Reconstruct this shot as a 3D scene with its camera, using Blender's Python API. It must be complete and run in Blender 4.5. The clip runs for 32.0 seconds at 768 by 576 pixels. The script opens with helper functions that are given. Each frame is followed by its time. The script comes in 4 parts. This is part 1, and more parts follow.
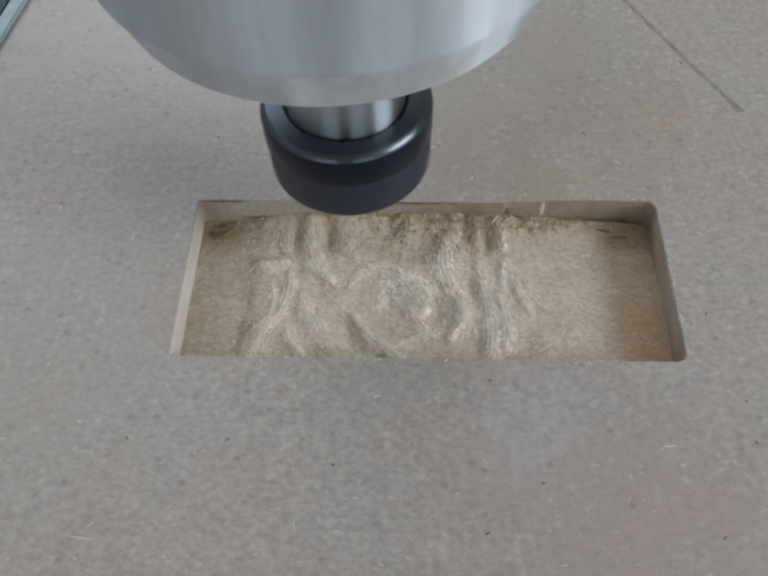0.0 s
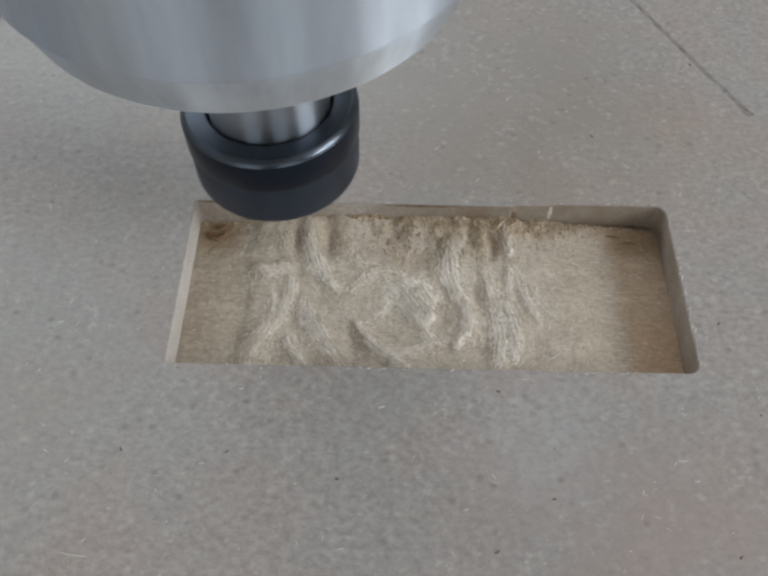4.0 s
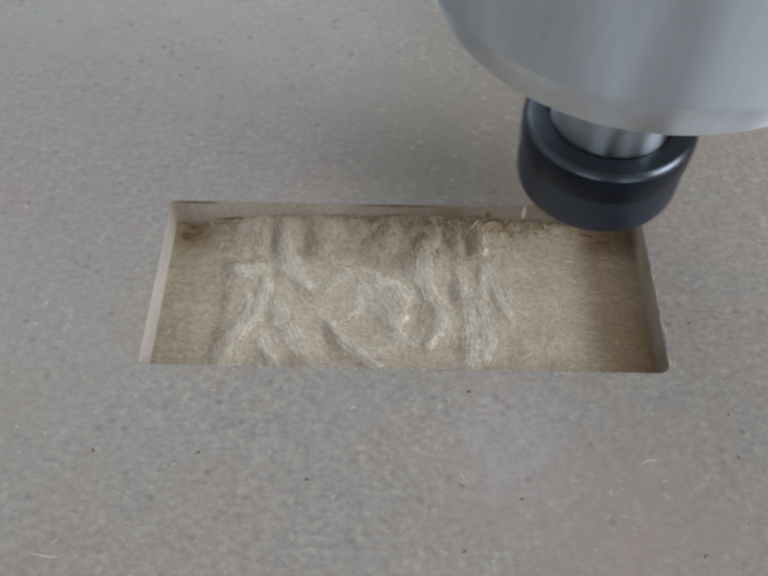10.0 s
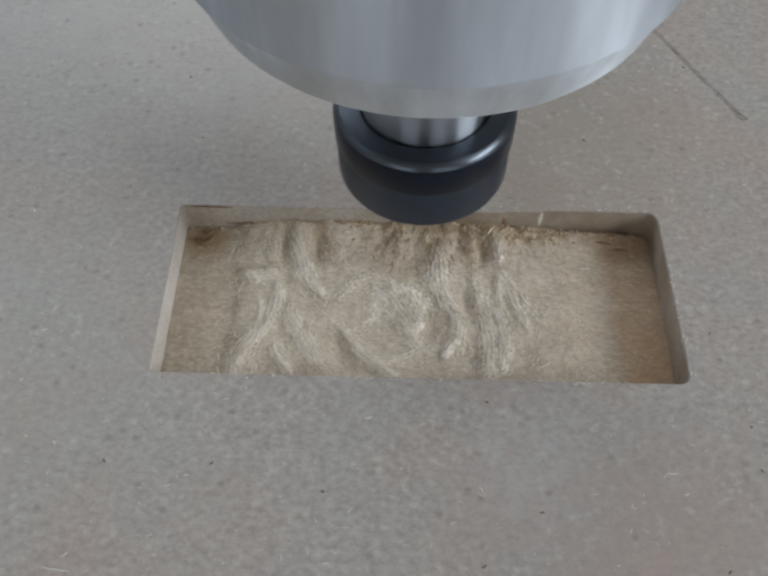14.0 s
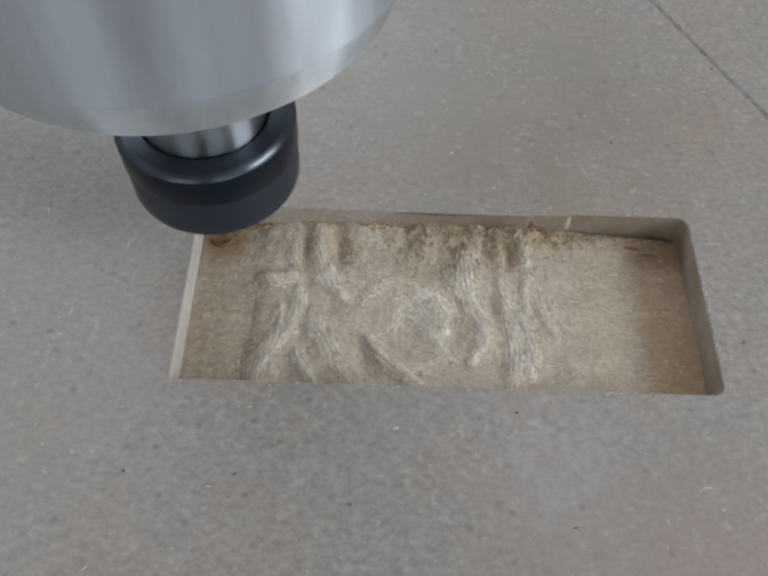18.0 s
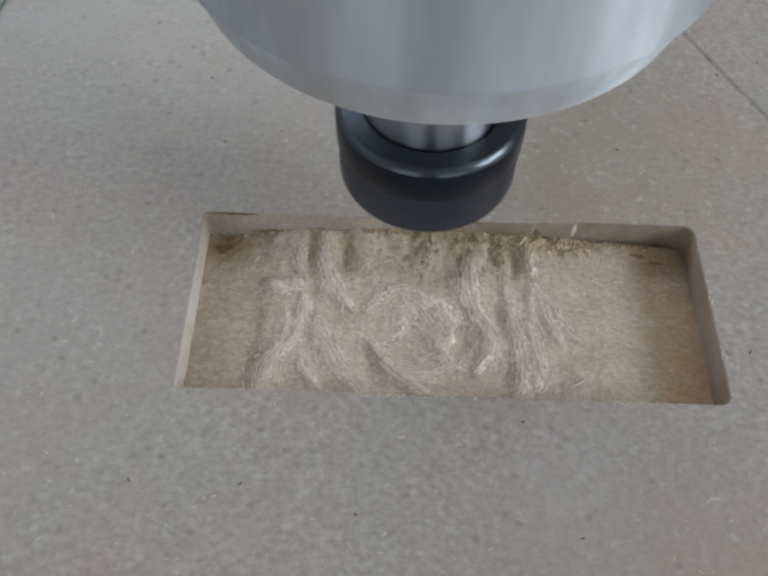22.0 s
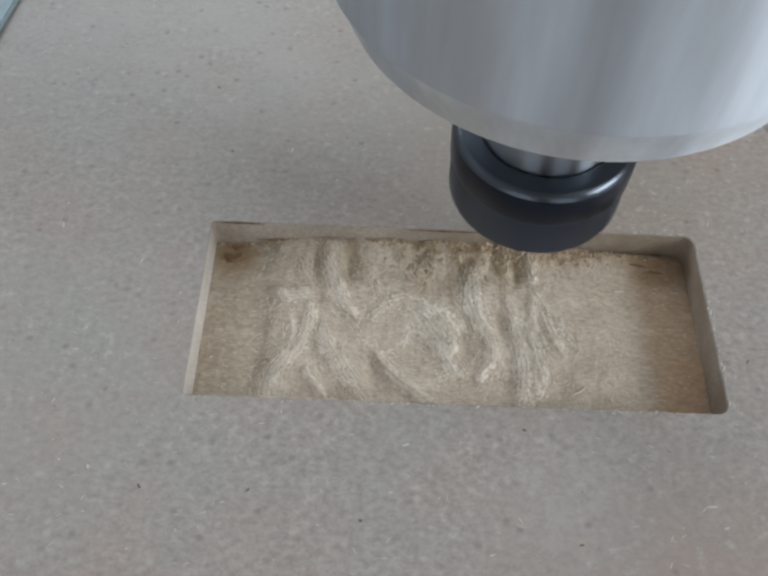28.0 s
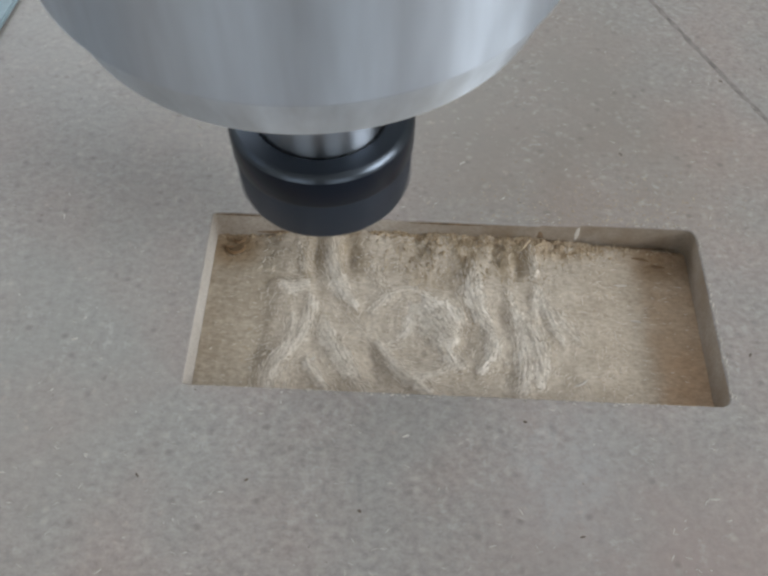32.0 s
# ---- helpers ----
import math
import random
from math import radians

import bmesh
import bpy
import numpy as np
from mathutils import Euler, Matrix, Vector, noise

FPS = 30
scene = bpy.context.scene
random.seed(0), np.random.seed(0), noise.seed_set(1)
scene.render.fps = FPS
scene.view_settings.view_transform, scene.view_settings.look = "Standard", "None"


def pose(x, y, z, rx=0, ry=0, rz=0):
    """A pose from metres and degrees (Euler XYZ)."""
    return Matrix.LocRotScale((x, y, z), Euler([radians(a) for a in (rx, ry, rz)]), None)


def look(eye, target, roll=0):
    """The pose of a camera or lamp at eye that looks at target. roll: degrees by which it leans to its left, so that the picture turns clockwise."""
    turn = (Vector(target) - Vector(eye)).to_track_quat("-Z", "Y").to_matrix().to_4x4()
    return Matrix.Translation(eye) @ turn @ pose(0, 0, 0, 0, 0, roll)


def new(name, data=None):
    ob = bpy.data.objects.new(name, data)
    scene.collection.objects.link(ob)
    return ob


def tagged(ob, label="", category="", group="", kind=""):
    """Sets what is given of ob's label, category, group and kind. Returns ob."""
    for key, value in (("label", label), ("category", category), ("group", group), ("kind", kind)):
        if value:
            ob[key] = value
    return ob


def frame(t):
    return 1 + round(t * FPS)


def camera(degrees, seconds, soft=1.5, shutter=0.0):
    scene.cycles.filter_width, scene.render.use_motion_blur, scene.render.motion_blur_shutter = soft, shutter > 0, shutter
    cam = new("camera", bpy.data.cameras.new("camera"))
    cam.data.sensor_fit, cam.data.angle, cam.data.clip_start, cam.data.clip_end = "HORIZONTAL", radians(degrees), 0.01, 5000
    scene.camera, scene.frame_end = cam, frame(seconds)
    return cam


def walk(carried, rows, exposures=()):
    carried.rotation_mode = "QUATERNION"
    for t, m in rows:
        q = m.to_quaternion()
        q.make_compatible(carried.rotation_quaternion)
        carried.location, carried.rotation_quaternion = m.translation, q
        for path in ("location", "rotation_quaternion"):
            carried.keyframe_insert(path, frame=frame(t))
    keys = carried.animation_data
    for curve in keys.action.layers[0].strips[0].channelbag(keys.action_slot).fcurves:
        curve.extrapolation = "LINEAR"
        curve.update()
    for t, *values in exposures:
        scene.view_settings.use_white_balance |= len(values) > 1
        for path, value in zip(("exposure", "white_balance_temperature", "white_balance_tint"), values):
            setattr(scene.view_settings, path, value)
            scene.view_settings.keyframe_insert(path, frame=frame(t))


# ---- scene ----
MM = 0.001
CLIP = 32.0

cam = camera(48.27, CLIP, soft=2.6, shutter=0.75)
CAMERA_ROWS = [
    (0, (0.0494, -0.0913, 0.1540), (0.0448, 0.0178, 0), -1.35),
    (0.5, (0.0483, -0.0900, 0.1549), (0.0450, 0.0192, 0), -0.33),
    (1, (0.0453, -0.0886, 0.1545), (0.0434, 0.0198, 0), 0.44),
    (1.5, (0.0455, -0.0887, 0.1505), (0.0436, 0.0159, 0), 0.22),
    (2, (0.0447, -0.0870, 0.1502), (0.0436, 0.0177, 0), 0.69),
    (2.5, (0.0433, -0.0853, 0.1493), (0.0434, 0.0171, 0), 1.46),
    (3, (0.0443, -0.0847, 0.1486), (0.0433, 0.0170, 0), 0.89),
    (3.5, (0.0442, -0.0849, 0.1494), (0.0437, 0.0184, 0), 0.97),
    (5.5, (0.0476, -0.0886, 0.1525), (0.0462, 0.0188, 0), 0.65),
    (6, (0.0484, -0.0885, 0.1528), (0.0469, 0.0187, 0), 0.47),
    (6.5, (0.0474, -0.0891, 0.1525), (0.0470, 0.0182, 0), 1.02),
    (7, (0.0475, -0.0891, 0.1535), (0.0476, 0.0178, 0), 1.35),
    (7.5, (0.0486, -0.0888, 0.1543), (0.0480, 0.0192, 0), 0.92),
    (8, (0.0489, -0.0893, 0.1525), (0.0485, 0.0172, 0), 1.01),
    (8.5, (0.0489, -0.0886, 0.1542), (0.0482, 0.0182, 0), 0.90),
    (9, (0.0491, -0.0882, 0.1530), (0.0486, 0.0185, 0), 1.02),
    (9.5, (0.0505, -0.0873, 0.1518), (0.0496, 0.0191, 0), 0.75),
    (10, (0.0502, -0.0845, 0.1527), (0.0497, 0.0196, 0), 0.81),
    (10.5, (0.0504, -0.0846, 0.1516), (0.0496, 0.0187, 0), 0.74),
    (11, (0.0495, -0.0843, 0.1517), (0.0493, 0.0188, 0), 1.11),
    (11.5, (0.0500, -0.0850, 0.1521), (0.0493, 0.0185, 0), 0.82),
    (12, (0.0484, -0.0857, 0.1508), (0.0486, 0.0184, 0), 1.36),
    (12.5, (0.0476, -0.0838, 0.1512), (0.0475, 0.0194, 0), 1.19),
    (13, (0.0464, -0.0824, 0.1511), (0.0467, 0.0206, 0), 1.48),
    (13.5, (0.0464, -0.0815, 0.1511), (0.0465, 0.0208, 0), 1.29),
    (14, (0.0460, -0.0814, 0.1508), (0.0464, 0.0214, 0), 1.56),
    (14.5, (0.0459, -0.0810, 0.1510), (0.0461, 0.0208, 0), 1.41),
    (16.5, (0.0425, -0.0800, 0.1497), (0.0436, 0.0214, 0), 2.10),
    (17, (0.0419, -0.0785, 0.1493), (0.0429, 0.0221, 0), 2.15),
    (17.5, (0.0421, -0.0778, 0.1483), (0.0426, 0.0222, 0), 1.87),
    (18, (0.0394, -0.0769, 0.1479), (0.0411, 0.0225, 0), 2.69),
    (18.5, (0.0378, -0.0767, 0.1480), (0.0397, 0.0225, 0), 2.89),
    (19, (0.0373, -0.0770, 0.1493), (0.0389, 0.0231, 0), 2.82),
    (19.5, (0.0357, -0.0775, 0.1508), (0.0376, 0.0243, 0), 3.01),
    (20, (0.0349, -0.0768, 0.1507), (0.0374, 0.0241, 0), 3.37),
    (20.5, (0.0370, -0.0765, 0.1502), (0.0384, 0.0246, 0), 2.59),
    (21, (0.0376, -0.0758, 0.1501), (0.0393, 0.0244, 0), 2.80),
    (21.5, (0.0376, -0.0753, 0.1495), (0.0397, 0.0242, 0), 3.02),
    (22, (0.0378, -0.0749, 0.1485), (0.0399, 0.0244, 0), 3.05),
    (22.5, (0.0370, -0.0744, 0.1484), (0.0396, 0.0244, 0), 3.29),
    (23, (0.0386, -0.0746, 0.1483), (0.0402, 0.0246, 0), 2.74),
    (23.5, (0.0392, -0.0742, 0.1491), (0.0409, 0.0249, 0), 2.79),
    (24, (0.0398, -0.0744, 0.1494), (0.0414, 0.0248, 0), 2.77),
    (24.5, (0.0403, -0.0743, 0.1494), (0.0415, 0.0248, 0), 2.59),
    (25, (0.0399, -0.0740, 0.1484), (0.0417, 0.0249, 0), 2.98),
    (25.5, (0.0395, -0.0736, 0.1487), (0.0411, 0.0254, 0), 2.89),
    (27.5, (0.0389, -0.0732, 0.1539), (0.0404, 0.0270, 0), 2.95),
    (28, (0.0371, -0.0743, 0.1530), (0.0389, 0.0267, 0), 3.08),
    (28.5, (0.0362, -0.0758, 0.1509), (0.0382, 0.0260, 0), 3.19),
    (29, (0.0367, -0.0757, 0.1518), (0.0393, 0.0263, 0), 3.50),
    (29.5, (0.0378, -0.0787, 0.1511), (0.0394, 0.0248, 0), 3.00),
    (30, (0.0371, -0.0784, 0.1521), (0.0390, 0.0237, 0), 3.30),
    (30.5, (0.0372, -0.0755, 0.1536), (0.0391, 0.0243, 0), 3.26),
    (31, (0.0385, -0.0760, 0.1524), (0.0397, 0.0243, 0), 2.83),
    (31.5, (0.0369, -0.0761, 0.1515), (0.0390, 0.0247, 0), 3.33),
    (32, (0.0379, -0.0767, 0.1505), (0.0388, 0.0246, 0), 2.91),
]
# the camera dims a little while the bright housing fills more of its view
STOPS = [(0, 0.0), (1, 0.0), (3, -0.04), (7, -0.02), (10, -0.03), (12, -0.05), (14, -0.08), (17, -0.1), (18, -0.1), (20, -0.08), (22, -0.07), (23, 0.0), (24, 0.06), (25.5, 0.01), (28, 0.05), (29, 0.0), (30, -0.06), (31, 0.0), (32, 0.02)]
EXPOSURES = [(t, stops, 6500, 10) for t, stops in STOPS]
walk(cam, [(t, look(eye, aim, roll)) for t, eye, aim, roll in CAMERA_ROWS], EXPOSURES)

# the spindle's way along the pocket: seconds, x, y and height in mm
SPINDLE_ROWS = [
    (0, 38.0, 37.7, 2.9),
    (0.5, 31.3, 37.7, 2.8),
    (1, 24.2, 37.7, 2.6),
    (1.5, 20.4, 37.8, 2.2),
    (2, 13.1, 39.1, -1.8),
    (2.5, 4.7, 40.4, -4.8),
    (3, 10.4, 39.7, -3.6),
    (3.5, 16.0, 38.5, -0.8),
    (5.5, 40.5, 37.7, 3.8),
    (6, 45.0, 37.7, 4.3),
    (6.5, 49.4, 37.7, 4.1),
    (7, 54.3, 37.7, 4.0),
    (7.5, 58.8, 37.7, 3.7),
    (8, 64.2, 37.7, 3.3),
    (8.5, 68.3, 37.7, 3.6),
    (9, 72.9, 37.7, 2.7),
    (9.5, 80.8, 38.0, 1.1),
    (10, 94.8, 40.1, -1.9),
    (10.5, 105.8, 40.6, -3.3),
    (11, 93.5, 40.0, -1.7),
    (11.5, 80.9, 38.0, 1.1),
    (12, 72.7, 37.8, 2.4),
    (12.5, 68.5, 37.8, 3.5),
    (13, 63.6, 37.8, 3.9),
    (13.5, 59.2, 37.8, 4.2),
    (14, 53.9, 37.8, 4.1),
    (14.5, 48.9, 37.8, 5.4),
    (16.5, 25.3, 37.8, 3.6),
    (17, 20.5, 37.9, 3.8),
    (17.5, 14.4, 38.9, 0.8),
    (18, 6.6, 40.3, -3.1),
    (18.5, 4.6, 40.4, -2.9),
    (19, 13.4, 39.1, 0.5),
    (19.5, 19.8, 37.9, 4.1),
    (20, 24.4, 37.8, 3.9),
    (20.5, 31.7, 37.8, 5.4),
    (21, 38.4, 37.9, 5.0),
    (21.5, 42.4, 37.9, 5.2),
    (22, 47.6, 37.9, 5.8),
    (22.5, 53.0, 37.9, 4.8),
    (23, 58.5, 37.9, 4.7),
    (23.5, 63.2, 37.9, 4.7),
    (24, 67.6, 37.9, 4.7),
    (24.5, 71.9, 37.9, 3.8),
    (25, 79.8, 38.0, 2.2),
    (25.5, 90.2, 39.5, 0.9),
    (26.15, 104.3, 40.3, -3.1),
    (26.65, 91.4, 39.7, -0.5),
    (27.1, 79.7, 38.0, 3.0),
    (27.5, 73.0, 37.9, 4.7),
    (28, 68.1, 37.9, 4.4),
    (28.5, 64.3, 37.9, 4.7),
    (29, 59.3, 37.9, 4.5),
    (29.5, 54.7, 37.8, 4.9),
    (30, 48.8, 37.8, 5.8),
    (30.5, 43.9, 37.9, 5.9),
    (31, 39.4, 37.8, 5.1),
    (31.5, 34.7, 37.8, 5.2),
    (32, 26.5, 37.8, 3.6),
]
SPINDLE_LEAN = 1.2

# ---------------------------------------------------------------- light
world = bpy.data.worlds.new("world")
scene.world = world
world.use_nodes = True
sky = world.node_tree.nodes.new("ShaderNodeTexSky")
sky.sky_type = "NISHITA"
sky.sun_disc = False
sky.sun_elevation, sky.sun_rotation = radians(40), radians(90)
world.node_tree.links.new(sky.outputs[0], world.node_tree.nodes["Background"].inputs[0])
world.node_tree.nodes["Background"].inputs[1].default_value = 0.1


def unseen_window_light(name, place, aim, wide, high, watts, colour):
    data = bpy.data.lights.new(name, "AREA")
    data.shape, data.size, data.size_y, data.energy, data.color = "RECTANGLE", wide, high, watts, colour
    ob = new(name, data)
    ob.matrix_world = look(place, aim)
    return ob


unseen_window_light("unseen_window_light", (2.58, -0.85, 1.35), (0.0, 0.0, 0.0), 1.6, 0.8, 53, (0.87, 0.94, 0.985))
unseen_window_light("unseen_window_light", (-0.9, 1.88, 1.3), (-0.2, 0.0, 0.0), 1.7, 0.9, 18, (0.86, 0.93, 0.985))
# the south pair is fill light, added to brighten the housing's front
unseen_window_light("unseen_window_light", (1.05, -2.38, 0.72), (0.9, 0.0, 0.3), 1.3, 1.3, 6, (0.86, 0.935, 0.98))
unseen_window_light("unseen_window_light", (-1.1, -2.38, 0.72), (-0.9, 0.0, 0.3), 1.4, 1.3, 7, (0.86, 0.935, 0.98))
unseen_window_light("unseen_window_light", (-1.98, -0.2, 1.3), (0.0, -0.2, 0.5), 1.5, 0.8, 1.6, (0.85, 0.93, 0.985))
skylight = unseen_window_light("skylight", (0.7, -0.4, 1.84), (0.7, -0.4, 0.0), 1.4, 1.0, 4, (0.86, 0.935, 0.99))


# ---------------------------------------------------------------- materials
def material(name):
    m = bpy.data.materials.new(name)
    m.use_nodes = True
    nt = m.node_tree
    return m, nt, nt.nodes["Principled BSDF"]


def node(nt, kind, **values):
    n = nt.nodes.new(kind)
    for key, value in values.items():
        n.inputs[key].default_value = value
    return n


def coords(nt, scale=(1, 1, 1)):
    tc = nt.nodes.new("ShaderNodeTexCoord")
    mp = nt.nodes.new("ShaderNodeMapping")
    mp.inputs["Scale"].default_value = scale
    nt.links.new(tc.outputs["Object"], mp.inputs[0])
    return mp.outputs[0]


def noise_tex(nt, vec, scale, detail=4, rough=0.6, distort=0.0):
    n = node(nt, "ShaderNodeTexNoise", Scale=scale, Detail=detail, Roughness=rough, Distortion=distort)
    nt.links.new(vec, n.inputs["Vector"])
    return n.outputs["Fac"]


def ramp(nt, fac, stops):
    r = nt.nodes.new("ShaderNodeValToRGB")
    els = r.color_ramp.elements
    while len(els) < len(stops):
        els.new(0.5)
    for el, (p, c) in zip(els, stops):
        el.position, el.color = p, (*c, 1)
    nt.links.new(fac, r.inputs[0])
    return r.outputs[0]


def mix(nt, fac, a, b, mode="MIX"):
    n = nt.nodes.new("ShaderNodeMix")
    n.data_type, n.blend_type = "RGBA", mode
    for sock, value in ((n.inputs[0], fac), (n.inputs[6], a), (n.inputs[7], b)):
        if isinstance(value, (int, float)):
            sock.default_value = value
        elif isinstance(value, tuple):
            sock.default_value = (*value, 1)
        else:
            nt.links.new(value, sock)
    return n.outputs[2]


def bump(nt, bsdf, height, strength, distance):
    b = node(nt, "ShaderNodeBump", Strength=strength, Distance=distance)
    nt.links.new(height, b.inputs["Height"])
    nt.links.new(b.outputs[0], bsdf.inputs["Normal"])


def spot(nt, x, y, rx, ry):
    """A soft round field, 1 in the middle, at (x, y) with radii in mm."""
    tc = nt.nodes.new("ShaderNodeTexCoord")
    at = nt.nodes.new("ShaderNodeMapping")
    at.vector_type = "TEXTURE"
    at.inputs["Location"].default_value = (x * MM, y * MM, -0.007)
    at.inputs["Scale"].default_value = (rx * MM, ry * MM, 0.1)
    nt.links.new(tc.outputs["Object"], at.inputs[0])
    ball = nt.nodes.new("ShaderNodeTexGradient")
    ball.gradient_type = "SPHERICAL"
    nt.links.new(at.outputs[0], ball.inputs[0])
    return ball.outputs["Fac"]


def fibreboard_material():
    m, nt, b = material("fibreboard_face")
    v = coords(nt)
    w = coords(nt, (1.0, 1.3, 1.0))
    broad = noise_tex(nt, v, 24, 3, 0.55)
    tint = noise_tex(nt, coords(nt, (1.0, 1.0, 3.0)), 34, 2, 0.5)
    mottle = noise_tex(nt, v, 210, 4, 0.65)
    grain = noise_tex(nt, w, 600, 4, 0.7)
    c = ramp(nt, broad, [(0.32, (0.345, 0.292, 0.262)), (0.68, (0.36, 0.325, 0.292))])
    c = mix(nt, 0.5, c, ramp(nt, tint, [(0.36, (0.388, 0.29, 0.25)), (0.64, (0.326, 0.316, 0.289))]))
    c = mix(nt, 0.32, c, ramp(nt, mottle, [(0.32, (0.28, 0.24, 0.213)), (0.5, (0.345, 0.303, 0.28)), (0.68, (0.42, 0.378, 0.345))]))
    c = mix(nt, 0.5, c, ramp(nt, grain, [(0.3, (0.55, 0.53, 0.51)), (0.5, (1.0, 1.0, 1.0)), (0.7, (1.4, 1.39, 1.36))]), "MULTIPLY")
    # a chalky smear of fine dust in front of the pocket
    tc = nt.nodes.new("ShaderNodeTexCoord")
    at = nt.nodes.new("ShaderNodeMapping")
    at.vector_type = "TEXTURE"
    at.inputs["Location"].default_value = (0.074, -0.017, 0)
    at.inputs["Scale"].default_value = (0.020, 0.026, 0.02)
    nt.links.new(tc.outputs["Object"], at.inputs[0])
    ball = nt.nodes.new("ShaderNodeTexGradient")
    ball.gradient_type = "QUADRATIC_SPHERE"
    nt.links.new(at.outputs[0], ball.inputs[0])
    smear = mix(nt, 1.0, ramp(nt, ball.outputs["Fac"], [(0.0, (0, 0, 0)), (0.5, (0.6, 0.6, 0.6))]), ramp(nt, noise_tex(nt, v, 330, 5, 0.7), [(0.38, (0.15, 0.15, 0.15)), (0.62, (1, 1, 1))]), "MULTIPLY")
    c = mix(nt, smear, c, (0.455, 0.44, 0.42))
    # thin films of brown and grey dust on the face, a darker field behind the pocket
    # the last, palest field paints the window's sheen at the back left
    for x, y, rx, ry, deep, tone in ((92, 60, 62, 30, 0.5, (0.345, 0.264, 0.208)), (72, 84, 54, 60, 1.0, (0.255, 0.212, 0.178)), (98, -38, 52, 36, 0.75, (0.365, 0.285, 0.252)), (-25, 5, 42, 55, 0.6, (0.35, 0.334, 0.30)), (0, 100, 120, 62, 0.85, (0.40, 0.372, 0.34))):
        tone_field = mix(nt, 1.0, ramp(nt, spot(nt, x, y, rx, ry), [(0.0, (0, 0, 0)), (0.7, (deep, deep, deep))]), ramp(nt, noise_tex(nt, v, 60, 4, 0.65), [(0.3, (0.3, 0.3, 0.3)), (0.65, (1, 1, 1))]), "MULTIPLY")
        c = mix(nt, tone_field, c, tone)
    # fine pale fibres and dark flecks pressed into the face
    fl = nt.nodes.new("ShaderNodeTexVoronoi")
    fl.inputs["Scale"].default_value = 400
    nt.links.new(coords(nt, (1.0, 1.15, 1.0)), fl.inputs["Vector"])
    pick = ramp(nt, fl.outputs["Distance"], [(0.08, (1, 1, 1)), (0.42, (0, 0, 0))])
    sel = nt.nodes.new("ShaderNodeSeparateColor")
    nt.links.new(fl.outputs["Color"], sel.inputs[0])
    dark = mix(nt, 1.0, pick, ramp(nt, sel.outputs[0], [(0.80, (0, 0, 0)), (0.95, (0.55, 0.55, 0.55))]), "MULTIPLY")
    pale = mix(nt, 1.0, pick, ramp(nt, sel.outputs[1], [(0.68, (0, 0, 0)), (0.95, (0.4, 0.4, 0.4))]), "MULTIPLY")
    c = mix(nt, dark, c, (0.17, 0.145, 0.125))
    c = mix(nt, pale, c, (0.55, 0.495, 0.435))
    # clusters of chalky and pinkish specks between darker pits
    patch = noise_tex(nt, v, 48, 3, 0.6)
    crumbs = noise_tex(nt, v, 520, 3, 0.6)
    for where, spots, deep, tone in (((0.47, 0.62), (0.55, 0.68), 0.48, (0.52, 0.49, 0.455)), ((0.5, 0.4), (0.6, 0.72), 0.6, (0.50, 0.40, 0.34)), ((0.45, 0.6), (0.44, 0.33), 0.38, (0.235, 0.225, 0.205))):
        lay = []
        for fac, (lo, hi) in ((patch, where), (crumbs, spots)):
            span = nt.nodes.new("ShaderNodeMapRange")
            span.inputs[1].default_value, span.inputs[2].default_value = lo, hi
            nt.links.new(fac, span.inputs[0])
            lay.append(span.outputs[0])
        both = node(nt, "ShaderNodeMath")
        both.operation = "MULTIPLY"
        for k in (0, 1):
            nt.links.new(lay[k], both.inputs[k])
        part_of = node(nt, "ShaderNodeMath")
        part_of.operation = "MULTIPLY"
        part_of.inputs[1].default_value = deep
        nt.links.new(both.outputs[0], part_of.inputs[0])
        c = mix(nt, part_of.outputs[0], c, tone)
    nt.links.new(c, b.inputs["Base Color"])
    b.inputs["Roughness"].default_value = 0.46
    b.inputs["Specular IOR Level"].default_value = 0.6
    bump(nt, b, grain, 0.25, 0.0003)
    return m


